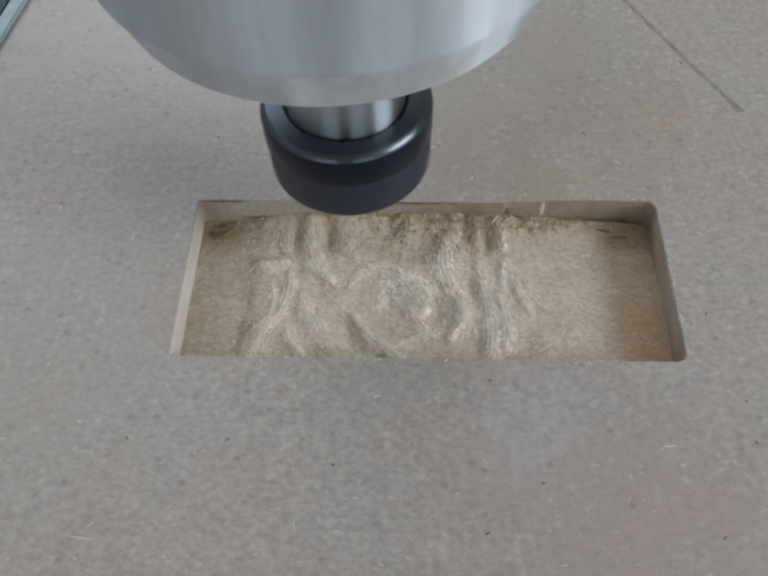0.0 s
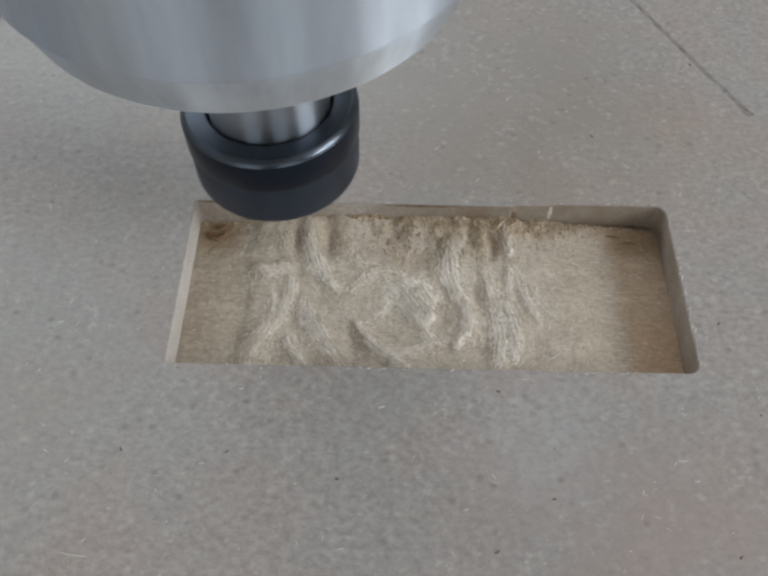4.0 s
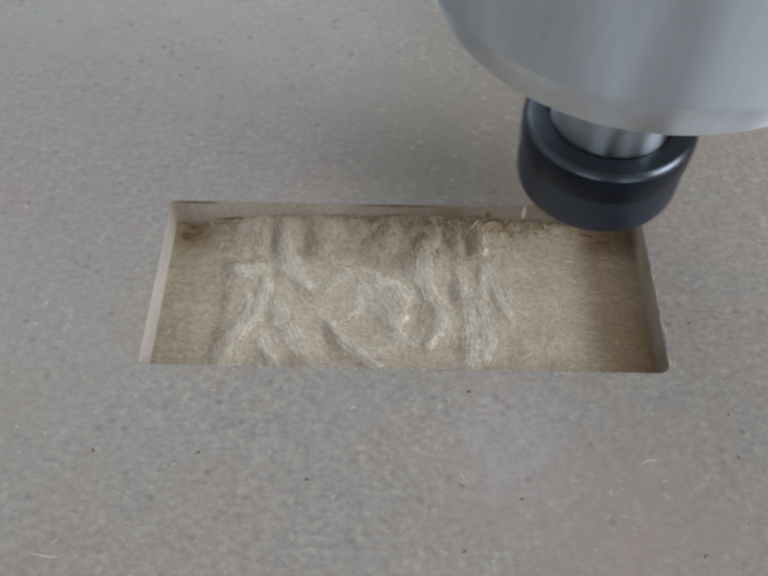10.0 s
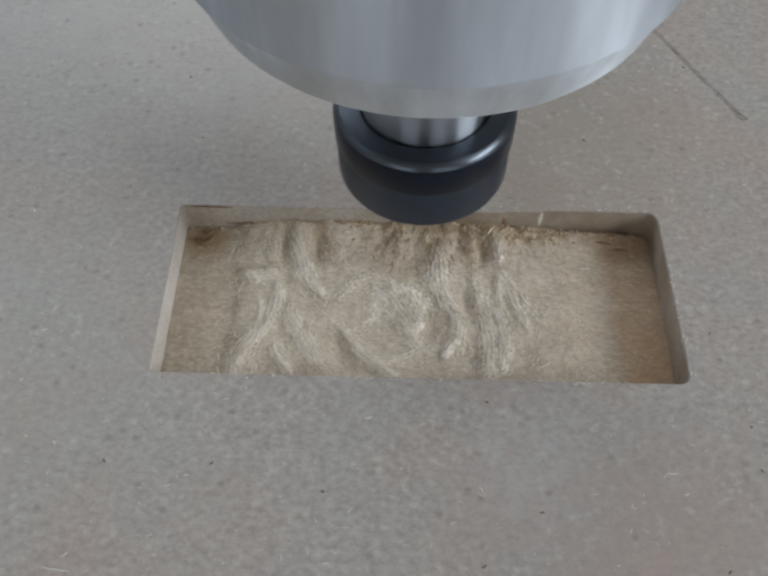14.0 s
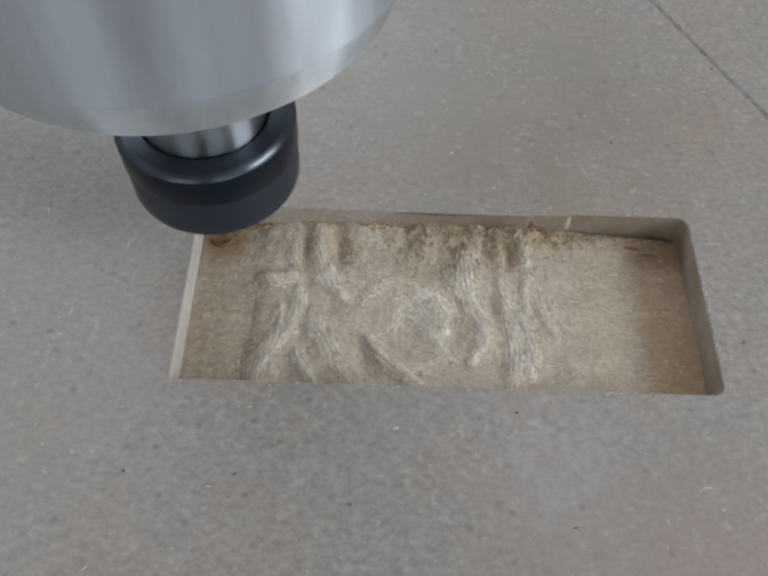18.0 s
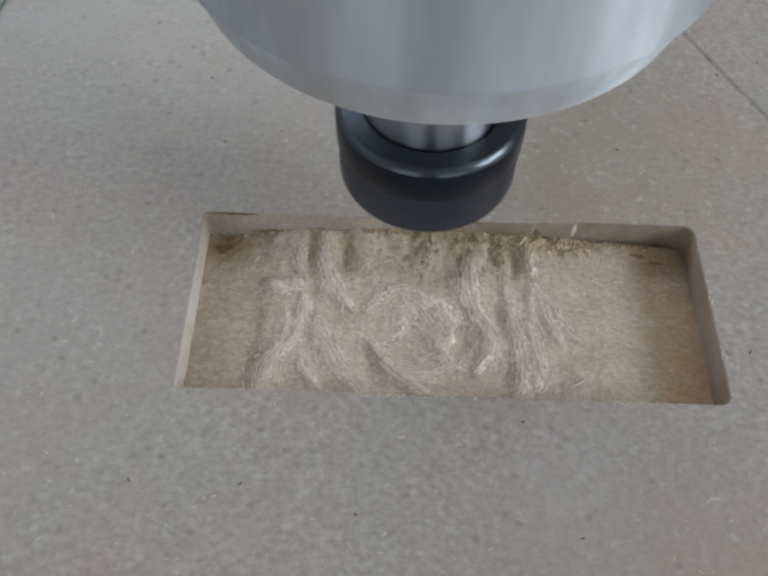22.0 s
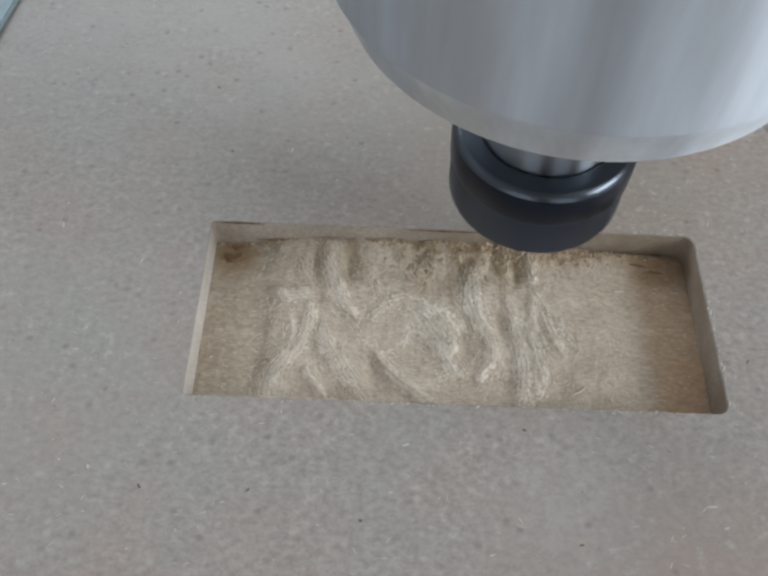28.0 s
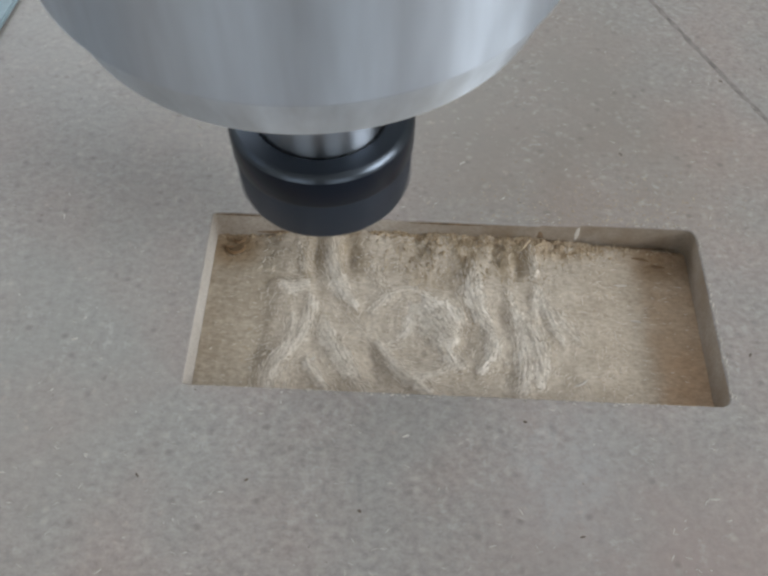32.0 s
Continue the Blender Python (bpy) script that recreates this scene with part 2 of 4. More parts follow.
def cut_board_material(name, low, high, strength, stain_shade=None):
    m, nt, b = material(name)
    v = coords(nt)
    a = noise_tex(nt, v, 90, 4, 0.6)
    g = noise_tex(nt, coords(nt, (1.0, 2.0, 1.0)), 1100, 3, 0.7)
    c = ramp(nt, a, [(0.3, low), (0.7, high)])
    c = mix(nt, 0.45, c, ramp(nt, g, [(0.33, (0.6, 0.57, 0.53)), (0.5, (1, 1, 1)), (0.67, (1.35, 1.35, 1.32))]), "MULTIPLY")
    if stain_shade:
        # brown scorch at the back, deepened there and at the far end as shade
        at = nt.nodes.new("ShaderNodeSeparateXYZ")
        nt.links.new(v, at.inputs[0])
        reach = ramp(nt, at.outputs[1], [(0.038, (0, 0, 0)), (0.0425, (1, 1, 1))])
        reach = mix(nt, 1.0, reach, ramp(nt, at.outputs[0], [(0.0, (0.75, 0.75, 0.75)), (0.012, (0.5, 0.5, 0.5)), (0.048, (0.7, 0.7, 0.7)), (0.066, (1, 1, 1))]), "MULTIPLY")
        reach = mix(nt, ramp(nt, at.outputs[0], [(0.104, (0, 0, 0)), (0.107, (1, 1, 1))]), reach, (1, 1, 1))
        c = mix(nt, mix(nt, 1.0, reach, ramp(nt, noise_tex(nt, v, 70, 4, 0.65), [(0.3, (0.6, 0.6, 0.6)), (0.7, (1, 1, 1))]), "MULTIPLY"), c, stain_shade)
    nt.links.new(c, b.inputs["Base Color"])
    b.inputs["Roughness"].default_value = 0.85
    b.inputs["Specular IOR Level"].default_value = 0.15
    bump(nt, b, g, strength, 0.0004)
    return m


def dust_material():
    """Beige dust, browner where it is thin at both ends, with brown combed and scorched patches along the back and
    shade browned into hollows.
    """
    m, nt, b = material("settled_dust")
    v = coords(nt)
    a = noise_tex(nt, v, 150, 4, 0.6)
    g = noise_tex(nt, coords(nt, (0.8, 1.6, 1.0)), 900, 3, 0.7)
    c = ramp(nt, a, [(0.3, (0.435, 0.355, 0.275)), (0.7, (0.60, 0.505, 0.408))])
    c = mix(nt, ramp(nt, noise_tex(nt, v, 330, 3, 0.6), [(0.52, (0, 0, 0)), (0.7, (0.5, 0.5, 0.5))]), c, (0.64, 0.545, 0.44))
    sep = nt.nodes.new("ShaderNodeSeparateXYZ")
    nt.links.new(v, sep.inputs[0])
    add = node(nt, "ShaderNodeMath")
    add.operation = "MULTIPLY_ADD"
    add.inputs[1].default_value = 0.008
    nt.links.new(noise_tex(nt, v, 120, 4, 0.65), add.inputs[0])
    nt.links.new(sep.outputs[0], add.inputs[2])
    lines = noise_tex(nt, coords(nt, (0.3, 1.0, 1.0)), 300, 4, 0.65)

    def ends(lo, hi, most):
        r = nt.nodes.new("ShaderNodeMapRange")
        r.interpolation_type = "SMOOTHSTEP"
        r.inputs[1].default_value, r.inputs[2].default_value, r.inputs[4].default_value = lo, hi, most
        nt.links.new(add.outputs[0], r.inputs[0])
        return r.outputs[0]

    thin = ramp(nt, lines, [(0.32, (0.37, 0.29, 0.212)), (0.68, (0.49, 0.40, 0.308))])
    c = mix(nt, ends(0.080, 0.094, 0.5), c, thin)
    brown = ramp(nt, lines, [(0.32, (0.365, 0.238, 0.143)), (0.68, (0.455, 0.315, 0.205))])
    c = mix(nt, ends(0.0965, 0.104, 0.72), c, brown)
    c = mix(nt, ends(0.021, 0.016, 0.85), c, ramp(nt, lines, [(0.32, (0.34, 0.275, 0.205)), (0.68, (0.47, 0.392, 0.305))]))
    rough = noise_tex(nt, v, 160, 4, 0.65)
    tufts_and_shade = noise_tex(nt, coords(nt, (1.6, 0.4, 1.0)), 330, 3, 0.6, 0.6)
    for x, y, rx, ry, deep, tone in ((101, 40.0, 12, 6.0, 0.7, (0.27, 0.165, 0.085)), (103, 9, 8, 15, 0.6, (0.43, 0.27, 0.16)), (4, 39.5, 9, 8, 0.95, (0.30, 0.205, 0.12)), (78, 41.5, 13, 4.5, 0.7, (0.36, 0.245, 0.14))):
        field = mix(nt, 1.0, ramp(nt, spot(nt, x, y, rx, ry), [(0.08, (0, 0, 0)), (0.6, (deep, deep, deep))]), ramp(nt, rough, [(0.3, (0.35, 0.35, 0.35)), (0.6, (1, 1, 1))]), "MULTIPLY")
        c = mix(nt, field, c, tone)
    # brown combed fibre; fields that lie over hollows also paint their shade
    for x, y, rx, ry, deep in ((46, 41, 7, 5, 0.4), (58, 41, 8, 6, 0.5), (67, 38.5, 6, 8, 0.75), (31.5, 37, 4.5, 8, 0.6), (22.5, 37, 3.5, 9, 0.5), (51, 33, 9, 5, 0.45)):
        field = mix(nt, 1.0, ramp(nt, spot(nt, x, y, rx, ry), [(0.06, (0, 0, 0)), (0.5, (deep, deep, deep))]), ramp(nt, tufts_and_shade, [(0.36, (0.15, 0.15, 0.15)), (0.6, (1, 1, 1))]), "MULTIPLY")
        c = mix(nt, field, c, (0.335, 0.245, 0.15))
    c = mix(nt, 0.45, c, ramp(nt, g, [(0.33, (0.62, 0.59, 0.55)), (0.5, (1, 1, 1)), (0.67, (1.3, 1.3, 1.28))]), "MULTIPLY")
    nt.links.new(c, b.inputs["Base Color"])
    b.inputs["Roughness"].default_value = 0.9
    b.inputs["Specular IOR Level"].default_value = 0.12
    bump(nt, b, g, 0.3, 0.0004)
    return m


def fibre_material(name, low, high):
    m, nt, b = material(name)
    geo = nt.nodes.new("ShaderNodeNewGeometry")
    c = ramp(nt, geo.outputs["Random Per Island"], [(0.0, low), (1.0, high)])
    nt.links.new(c, b.inputs["Base Color"])
    b.inputs["Roughness"].default_value = 0.8
    b.inputs["Specular IOR Level"].default_value = 0.2
    return m


def turned_metal(name, colour, rough, aniso, ring_scale=900, ring_depth=0.12, metallic=1.0, mott=0.12, drawn=0.25, streak=60):
    m, nt, b = material(name)
    v = coords(nt)
    rings = noise_tex(nt, coords(nt, (0.02, 0.02, 1.0)), ring_scale, 2, 0.6)
    smear = noise_tex(nt, coords(nt, (1.0, 1.0, drawn)), streak, 4, 0.65)
    lo = tuple(x * (1 - mott) for x in colour)
    hi = tuple(min(1.0, x * (1 + mott)) for x in colour)
    nt.links.new(ramp(nt, smear, [(0.3, lo), (0.7, hi)]), b.inputs["Base Color"])
    b.inputs["Metallic"].default_value = metallic
    rr = ramp(nt, smear, [(0.25, (rough * 0.85,) * 3), (0.75, (min(1, rough * 1.2),) * 3)])
    nt.links.new(rr, b.inputs["Roughness"])
    b.inputs["Anisotropic"].default_value = aniso
    b.inputs["Anisotropic Rotation"].default_value = 0.25
    tg = nt.nodes.new("ShaderNodeTangent")
    tg.direction_type, tg.axis = "RADIAL", "Z"
    nt.links.new(tg.outputs[0], b.inputs["Tangent"])
    bump(nt, b, rings, ring_depth, 0.0001)
    return m


def plain(name, colour, rough=0.7, metallic=0.0, scale=8, spread=0.12):
    m, nt, b = material(name)
    n = noise_tex(nt, coords(nt), scale, 4, 0.6)
    nt.links.new(ramp(nt, n, [(0.3, tuple(x * (1 - spread) for x in colour)), (0.7, tuple(min(1, x * (1 + spread)) for x in colour))]), b.inputs["Base Color"])
    b.inputs["Roughness"].default_value = rough
    b.inputs["Metallic"].default_value = metallic
    return m


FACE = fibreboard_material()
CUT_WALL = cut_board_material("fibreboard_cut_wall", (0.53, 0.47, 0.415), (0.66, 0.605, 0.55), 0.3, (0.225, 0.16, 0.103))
CUT_FLOOR = cut_board_material("fibreboard_cut_floor", (0.36, 0.275, 0.185), (0.48, 0.385, 0.28), 0.4)
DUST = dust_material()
FLUFF = cut_board_material("pale_fluff", (0.61, 0.525, 0.433), (0.79, 0.70, 0.605), 0.25)
FIBRE = fibre_material("pale_fibre", (0.62, 0.533, 0.438), (0.83, 0.75, 0.65))
TUFT = fibre_material("brown_fibre", (0.33, 0.235, 0.14), (0.60, 0.485, 0.345))
CRUMB = fibre_material("brown_crumb", (0.33, 0.225, 0.13), (0.64, 0.51, 0.36))
CHIP = fibre_material("pale_chip", (0.40, 0.36, 0.32), (0.66, 0.61, 0.54))
FUZZ = fibre_material("pale_fuzz", (0.46, 0.40, 0.34), (0.74, 0.68, 0.60))
CURL = fibre_material("scorched_curl", (0.15, 0.09, 0.045), (0.27, 0.165, 0.09))
FLECK = fibre_material("dark_fleck", (0.12, 0.095, 0.075), (0.23, 0.185, 0.15))
BURN_SHADE = plain("burnt_shaded_fibreboard", (0.19, 0.125, 0.075), 0.9, scale=500, spread=0.45)
SCORE = plain("scored_line", (0.262, 0.23, 0.207), 0.9, scale=400, spread=0.3)
ALUMINIUM = turned_metal("turned_aluminium", (0.67, 0.72, 0.79), 0.42, 0.88, mott=0.17, drawn=0.14, streak=80)
NOSE = turned_metal("turned_nose", (0.72, 0.77, 0.83), 0.36, 0.9, mott=0.2, drawn=0.1, streak=90)
STEEL = turned_metal("ground_steel", (0.43, 0.46, 0.51), 0.31, 1.0, mott=0.05)
BLACK_STEEL = turned_metal("blackened_steel", (0.010, 0.014, 0.024), 0.3, 0.2, metallic=0.2, mott=0.1)
# lighter copies of the nut's black steel stand for its highlight and lit parts
LIT_STEEL = turned_metal("lit_blackened_steel", (0.042, 0.054, 0.078), 0.38, 0.3, metallic=0.6, mott=0.15)
BLACK_STEEL.node_tree.nodes["Principled BSDF"].inputs["Specular IOR Level"].default_value = 0.18
FACE_STEEL = turned_metal("lit_nut_face", (0.06, 0.07, 0.086), 0.34, 0.3, metallic=0.85, mott=0.15)
RIM_STEEL = turned_metal("lit_nut_rim", (0.075, 0.085, 0.10), 0.27, 0.3, metallic=0.9, mott=0.2)
CARBIDE = turned_metal("carbide", (0.3, 0.3, 0.31), 0.3, 0.2)
BAR = plain("bar_aluminium", (0.36, 0.45, 0.485), 0.62, 0.25, 300, 0.1)
RUBBER = plain("dark_strip", (0.04, 0.075, 0.095), 0.7, 0.0, 200)
PAINT = plain("wall_paint", (0.62, 0.61, 0.58), 0.8, scale=3, spread=0.05)
CEILING_PAINT = plain("ceiling_paint", (0.74, 0.74, 0.72), 0.85, scale=3, spread=0.04)
DARK_PAINT = plain("added_dark_paint", (0.14, 0.14, 0.145), 0.8, scale=3, spread=0.05)
CONCRETE = plain("concrete", (0.26, 0.25, 0.24), 0.85, scale=6)
BED = plain("bed_paint", (0.22, 0.23, 0.24), 0.5, 0.0, 10)


# ---------------------------------------------------------------- mesh helpers
def mesh_from(name, verts, faces, mat, smooth=False):
    me = bpy.data.meshes.new(name)
    me.from_pydata([tuple(v) for v in verts], [], faces)
    me.materials.append(mat)
    if smooth:
        me.polygons.foreach_set("use_smooth", [True] * len(me.polygons))
    me.update()
    return me


def part(name, me, parent, label=""):
    ob = new(name, me)
    ob.parent = parent
    if label:
        ob["label"] = label
    return ob


def box(name, lo, hi, mat, bevel=0.0):
    bm = bmesh.new()
    bmesh.ops.create_cube(bm, size=1)
    for v in bm.verts:
        v.co = Vector([lo[i] + (v.co[i] + 0.5) * (hi[i] - lo[i]) for i in range(3)])
    if bevel:
        bmesh.ops.bevel(bm, geom=bm.edges[:], offset=bevel, segments=2, affect="EDGES")
    me = bpy.data.meshes.new(name)
    bm.to_mesh(me)
    bm.free()
    me.materials.append(mat)
    return me


def lathe(name, profile, mat, steps=96, sharp=28):
    """A body of revolution round z from (radius, height) in mm, bottom to top or along the skin."""
    verts, faces, n = [], [], len(profile)
    for k in range(steps):
        a = 2 * math.pi * k / steps
        for r, z in profile:
            verts.append((r * math.cos(a) * MM, r * math.sin(a) * MM, z * MM))
    for k in range(steps):
        k2 = (k + 1) % steps
        for j in range(n - 1):
            faces.append((k * n + j, k2 * n + j, k2 * n + j + 1, k * n + j + 1))
    me = mesh_from(name, verts, faces, mat, True)
    bm = bmesh.new()
    bm.from_mesh(me)
    bmesh.ops.remove_doubles(bm, verts=bm.verts[:], dist=1e-7)
    bmesh.ops.recalc_face_normals(bm, faces=bm.faces[:])
    for e in bm.edges:
        if len(e.link_faces) == 2 and e.calc_face_angle(0) > radians(sharp):
            e.smooth = False
    bm.to_mesh(me)
    bm.free()
    return me


# ---------------------------------------------------------------- room
def walls_with_opening(name, lo, hi, axis, a, b, za, zb, label):
    """A thick wall from lo to hi with one opening from a to b along the axis and from za to zb in height."""
    bm = bmesh.new()
    blocks = []
    for c0, c1, z0, z1 in ((lo[axis], a, lo[2], hi[2]), (b, hi[axis], lo[2], hi[2]), (a, b, lo[2], za), (a, b, zb, hi[2])):
        if z1 - z0 > 0.001 and c1 - c0 > 0.001:
            p, q = list(lo), list(hi)
            p[axis], q[axis], p[2], q[2] = c0, c1, z0, z1
            blocks.append((p, q))
    for p, q in blocks:
        g = bmesh.ops.create_cube(bm, size=1)
        for v in g["verts"]:
            v.co = Vector([p[i] + (v.co[i] + 0.5) * (q[i] - p[i]) for i in range(3)])
    me = bpy.data.meshes.new(name)
    bm.to_mesh(me)
    bm.free()
    me.materials.append(PAINT)
    tagged(new(name, me), label, "wall", kind="structure")


def room():
    x0, x1, y0, y1, z0, z1, th = -2.0, 2.6, -2.4, 1.9, -0.92, 1.85, 0.15
    tagged(new("floor", box("floor", (x0 - th, y0 - 1.6, z0 - 0.1), (x1 + th, y1 + th, z0), CONCRETE)), "grey concrete workshop floor", "floor", kind="structure")
    bm = bmesh.new()
    for p, q in (((x0 - th, y0 - 1.6), (0.0, y1 + th)), ((1.4, y0 - 1.6), (x1 + th, y1 + th)), ((0.0, y0 - 1.6), (1.4, -0.9)), ((0.0, 0.1), (1.4, y1 + th))):
        for v in bmesh.ops.create_cube(bm, size=1)["verts"]:
            v.co = Vector((p[0] + (v.co.x + 0.5) * (q[0] - p[0]), p[1] + (v.co.y + 0.5) * (q[1] - p[1]), z1 + (v.co.z + 0.5) * 0.1))
    me = bpy.data.meshes.new("ceiling")
    bm.to_mesh(me)
    bm.free()
    me.materials.append(CEILING_PAINT)
    tagged(new("ceiling", me), "plain white painted ceiling with a skylight opening", "ceiling", kind="structure")
    text = "plain off-white painted wall with an unseen window opening"
    walls_with_opening("wall_north", (x0 - th, y1, z0), (x1 + th, y1 + th, z1), 0, -1.85, 0.05, 0.8, 1.8, text)
    walls_with_opening("wall_east", (x1, y0, z0), (x1 + th, y1, z1), 1, -1.7, 0.0, 0.9, 1.8, text)
    walls_with_opening("wall_west", (x0 - th, y0, z0), (x0, y1, z1), 1, -0.95, 0.55, 0.85, 1.75, text)
    # south window openings are added to hold the two fill lamps
    walls_with_opening("wall_south_west", (x0 - th, y0 - th, z0), (-0.3, y0, z1), 0, -1.8, -0.4, 0.05, 1.4, text)
    # dark doorway and walls behind it are added to mirror a streak on the housing
    walls_with_opening("wall_south", (-0.3, y0 - th, z0), (0.38, y0, z1), 0, -0.27, 0.35, z0, 1.2, "plain off-white painted wall with an added dark doorway")
    walls_with_opening("wall_south_east", (0.38, y0 - th, z0), (x1 + th, y0, z1), 0, 0.4, 1.7, 0.05, 1.4, text)
    tagged(new("added_dark_wall", box("added_dark_wall", (-0.8, y0 - 1.6, z0), (0.9, y0 - 1.5, z1), DARK_PAINT)), "plain dark added wall, mirrored as the housing's dark streak", "wall", kind="structure")
    for name, a, b in (("added_dark_wall_west", -0.3, -0.28), ("added_dark_wall_east", 0.36, 0.38)):
        tagged(new(name, box(name, (a, y0 - 1.5, z0), (b, y0 - th, z1), DARK_PAINT)), "plain dark added wall, mirrored as the housing's dark streak", "wall", kind="structure")
    tagged(new("machine_bed", box("machine_bed", (-0.55, -0.5, z0), (0.65, 0.6, -18 * MM), BED, 0.004)), "grey painted flat machine bed under the board", "machine bed", kind="structure")


room()

# ---------------------------------------------------------------- board with its milled pocket
POCKET_W, POCKET_D, DEPTH, CORNER = 108.0, 43.5, 8.4, 2.2


def pocket_outline(steps=6):
    pts = []
    for x, y, sx, sy, r, a0 in ((POCKET_W, 0, -1, 1, CORNER, -90), (POCKET_W, POCKET_D, -1, -1, CORNER, 0), (0, POCKET_D, 1, -1, 1.0, 90), (0, 0, 1, 1, 0.6, 180)):
        for k in range(steps + 1):
            a = radians(a0 + 90 * k / steps)
            pts.append((x + sx * r + r * math.cos(a), y + sy * r + r * math.sin(a)))
    # fill the straight runs with short, slightly frayed steps
    out = []
    for i, p in enumerate(pts):
        q = pts[(i + 1) % len(pts)]
        out.append(p)
        d = math.dist(p, q)
        n = int(d / 1.0)
        for k in range(1, n):
            s = k / n
            x, y = p[0] + (q[0] - p[0]) * s, p[1] + (q[1] - p[1]) * s
            j = 0.10 * noise.noise(Vector((x * 0.9, y * 0.9, 3.1)))
            out.append((x + j * (abs(q[0] - p[0]) < 0.1), y + j * (abs(q[1] - p[1]) < 0.1)))
    # the back wall stands in three runs, each cut a little deeper than the last
    out = [(x, y - (0.45 if x < 73.2 else 0.1 if x < 82.2 else -0.35) * min(1.0, max(0.0, (y - POCKET_D + 1.0) / 0.9))) for x, y in out]
    for edge in (73.2, 82.2):
        out = [p for p in out if not (p[1] > POCKET_D - 1.5 and abs(p[0] - edge) < 0.5)]
        k = next(i for i, p in enumerate(out) if p[1] > POCKET_D - 1.5 and p[0] < edge)
        a, b = out[k - 1], out[k]
        out[k:k] = [(edge + 0.4, a[1]), (edge - 0.4, b[1])]
    return out


def build_board():
    board = tagged(new("mdf_board"), "grey-brown fibreboard sheet with a rectangular milled pocket", "board")
    ring = pocket_outline()
    n = len(ring)
    cx, cy = POCKET_W / 2, POCKET_D / 2
    L0, L1, B0, B1 = -260.0, 340.0, -260.0, 320.0

    def outer(x, y):
        dx, dy = x - cx, y - cy
        s = min((L1 - cx) / dx if dx > 1e-6 else (L0 - cx) / dx if dx < -1e-6 else 1e9, (B1 - cy) / dy if dy > 1e-6 else (B0 - cy) / dy if dy < -1e-6 else 1e9)
        return cx + dx * s, cy + dy * s

    verts, faces = [], []
    for x, y in ring:                                   # 0: frayed arris, 1: top edge
        verts.append((x * MM, y * MM, -0.25 * MM))
    for x, y in ring:
        d = Vector((x - cx, y - cy)).normalized()
        verts.append(((x + d.x * 0.22) * MM, (y + d.y * 0.22) * MM, 0))
    for x, y in ring:
        ox, oy = outer(x, y)
        verts.append((ox * MM, oy * MM, 0))
    for x, y in ring:
        ox, oy = outer(x, y)
        verts.append((ox * MM, oy * MM, -18 * MM))
    for k in range(n):
        k2 = (k + 1) % n
        for a in range(3):
            faces.append((a * n + k, a * n + k2, (a + 1) * n + k2, (a + 1) * n + k))
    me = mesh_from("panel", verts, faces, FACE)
    bm = bmesh.new()
    bm.from_mesh(me)
    bmesh.ops.recalc_face_normals(bm, faces=bm.faces[:])
    if sum(f.normal.z for f in bm.faces) < 0:
        bmesh.ops.reverse_faces(bm, faces=bm.faces[:])
    bm.to_mesh(me)
    bm.free()
    part("panel", me, board, "grey-brown smooth sanded face")
    # the pocket's walls, with faint level marks of the passes
    verts, faces, rows = [], [], 8
    for j in range(rows + 1):
        z = -0.25 - (DEPTH + 0.6 - 0.25) * j / rows
        for x, y in ring:
            d = Vector((x - cx, y - cy)).normalized()
            w = 0.08 * noise.noise(Vector((x * 0.5, y * 0.5, z * 1.7)))
            verts.append(((x + d.x * w) * MM, (y + d.y * w) * MM, z * MM))
    for j in range(rows):
        for k in range(n):
            k2 = (k + 1) % n
            faces.append((j * n + k, (j + 1) * n + k, (j + 1) * n + k2, j * n + k2))
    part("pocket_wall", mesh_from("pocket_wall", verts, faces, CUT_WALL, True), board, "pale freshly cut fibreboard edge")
    return board


BOARD = build_board()

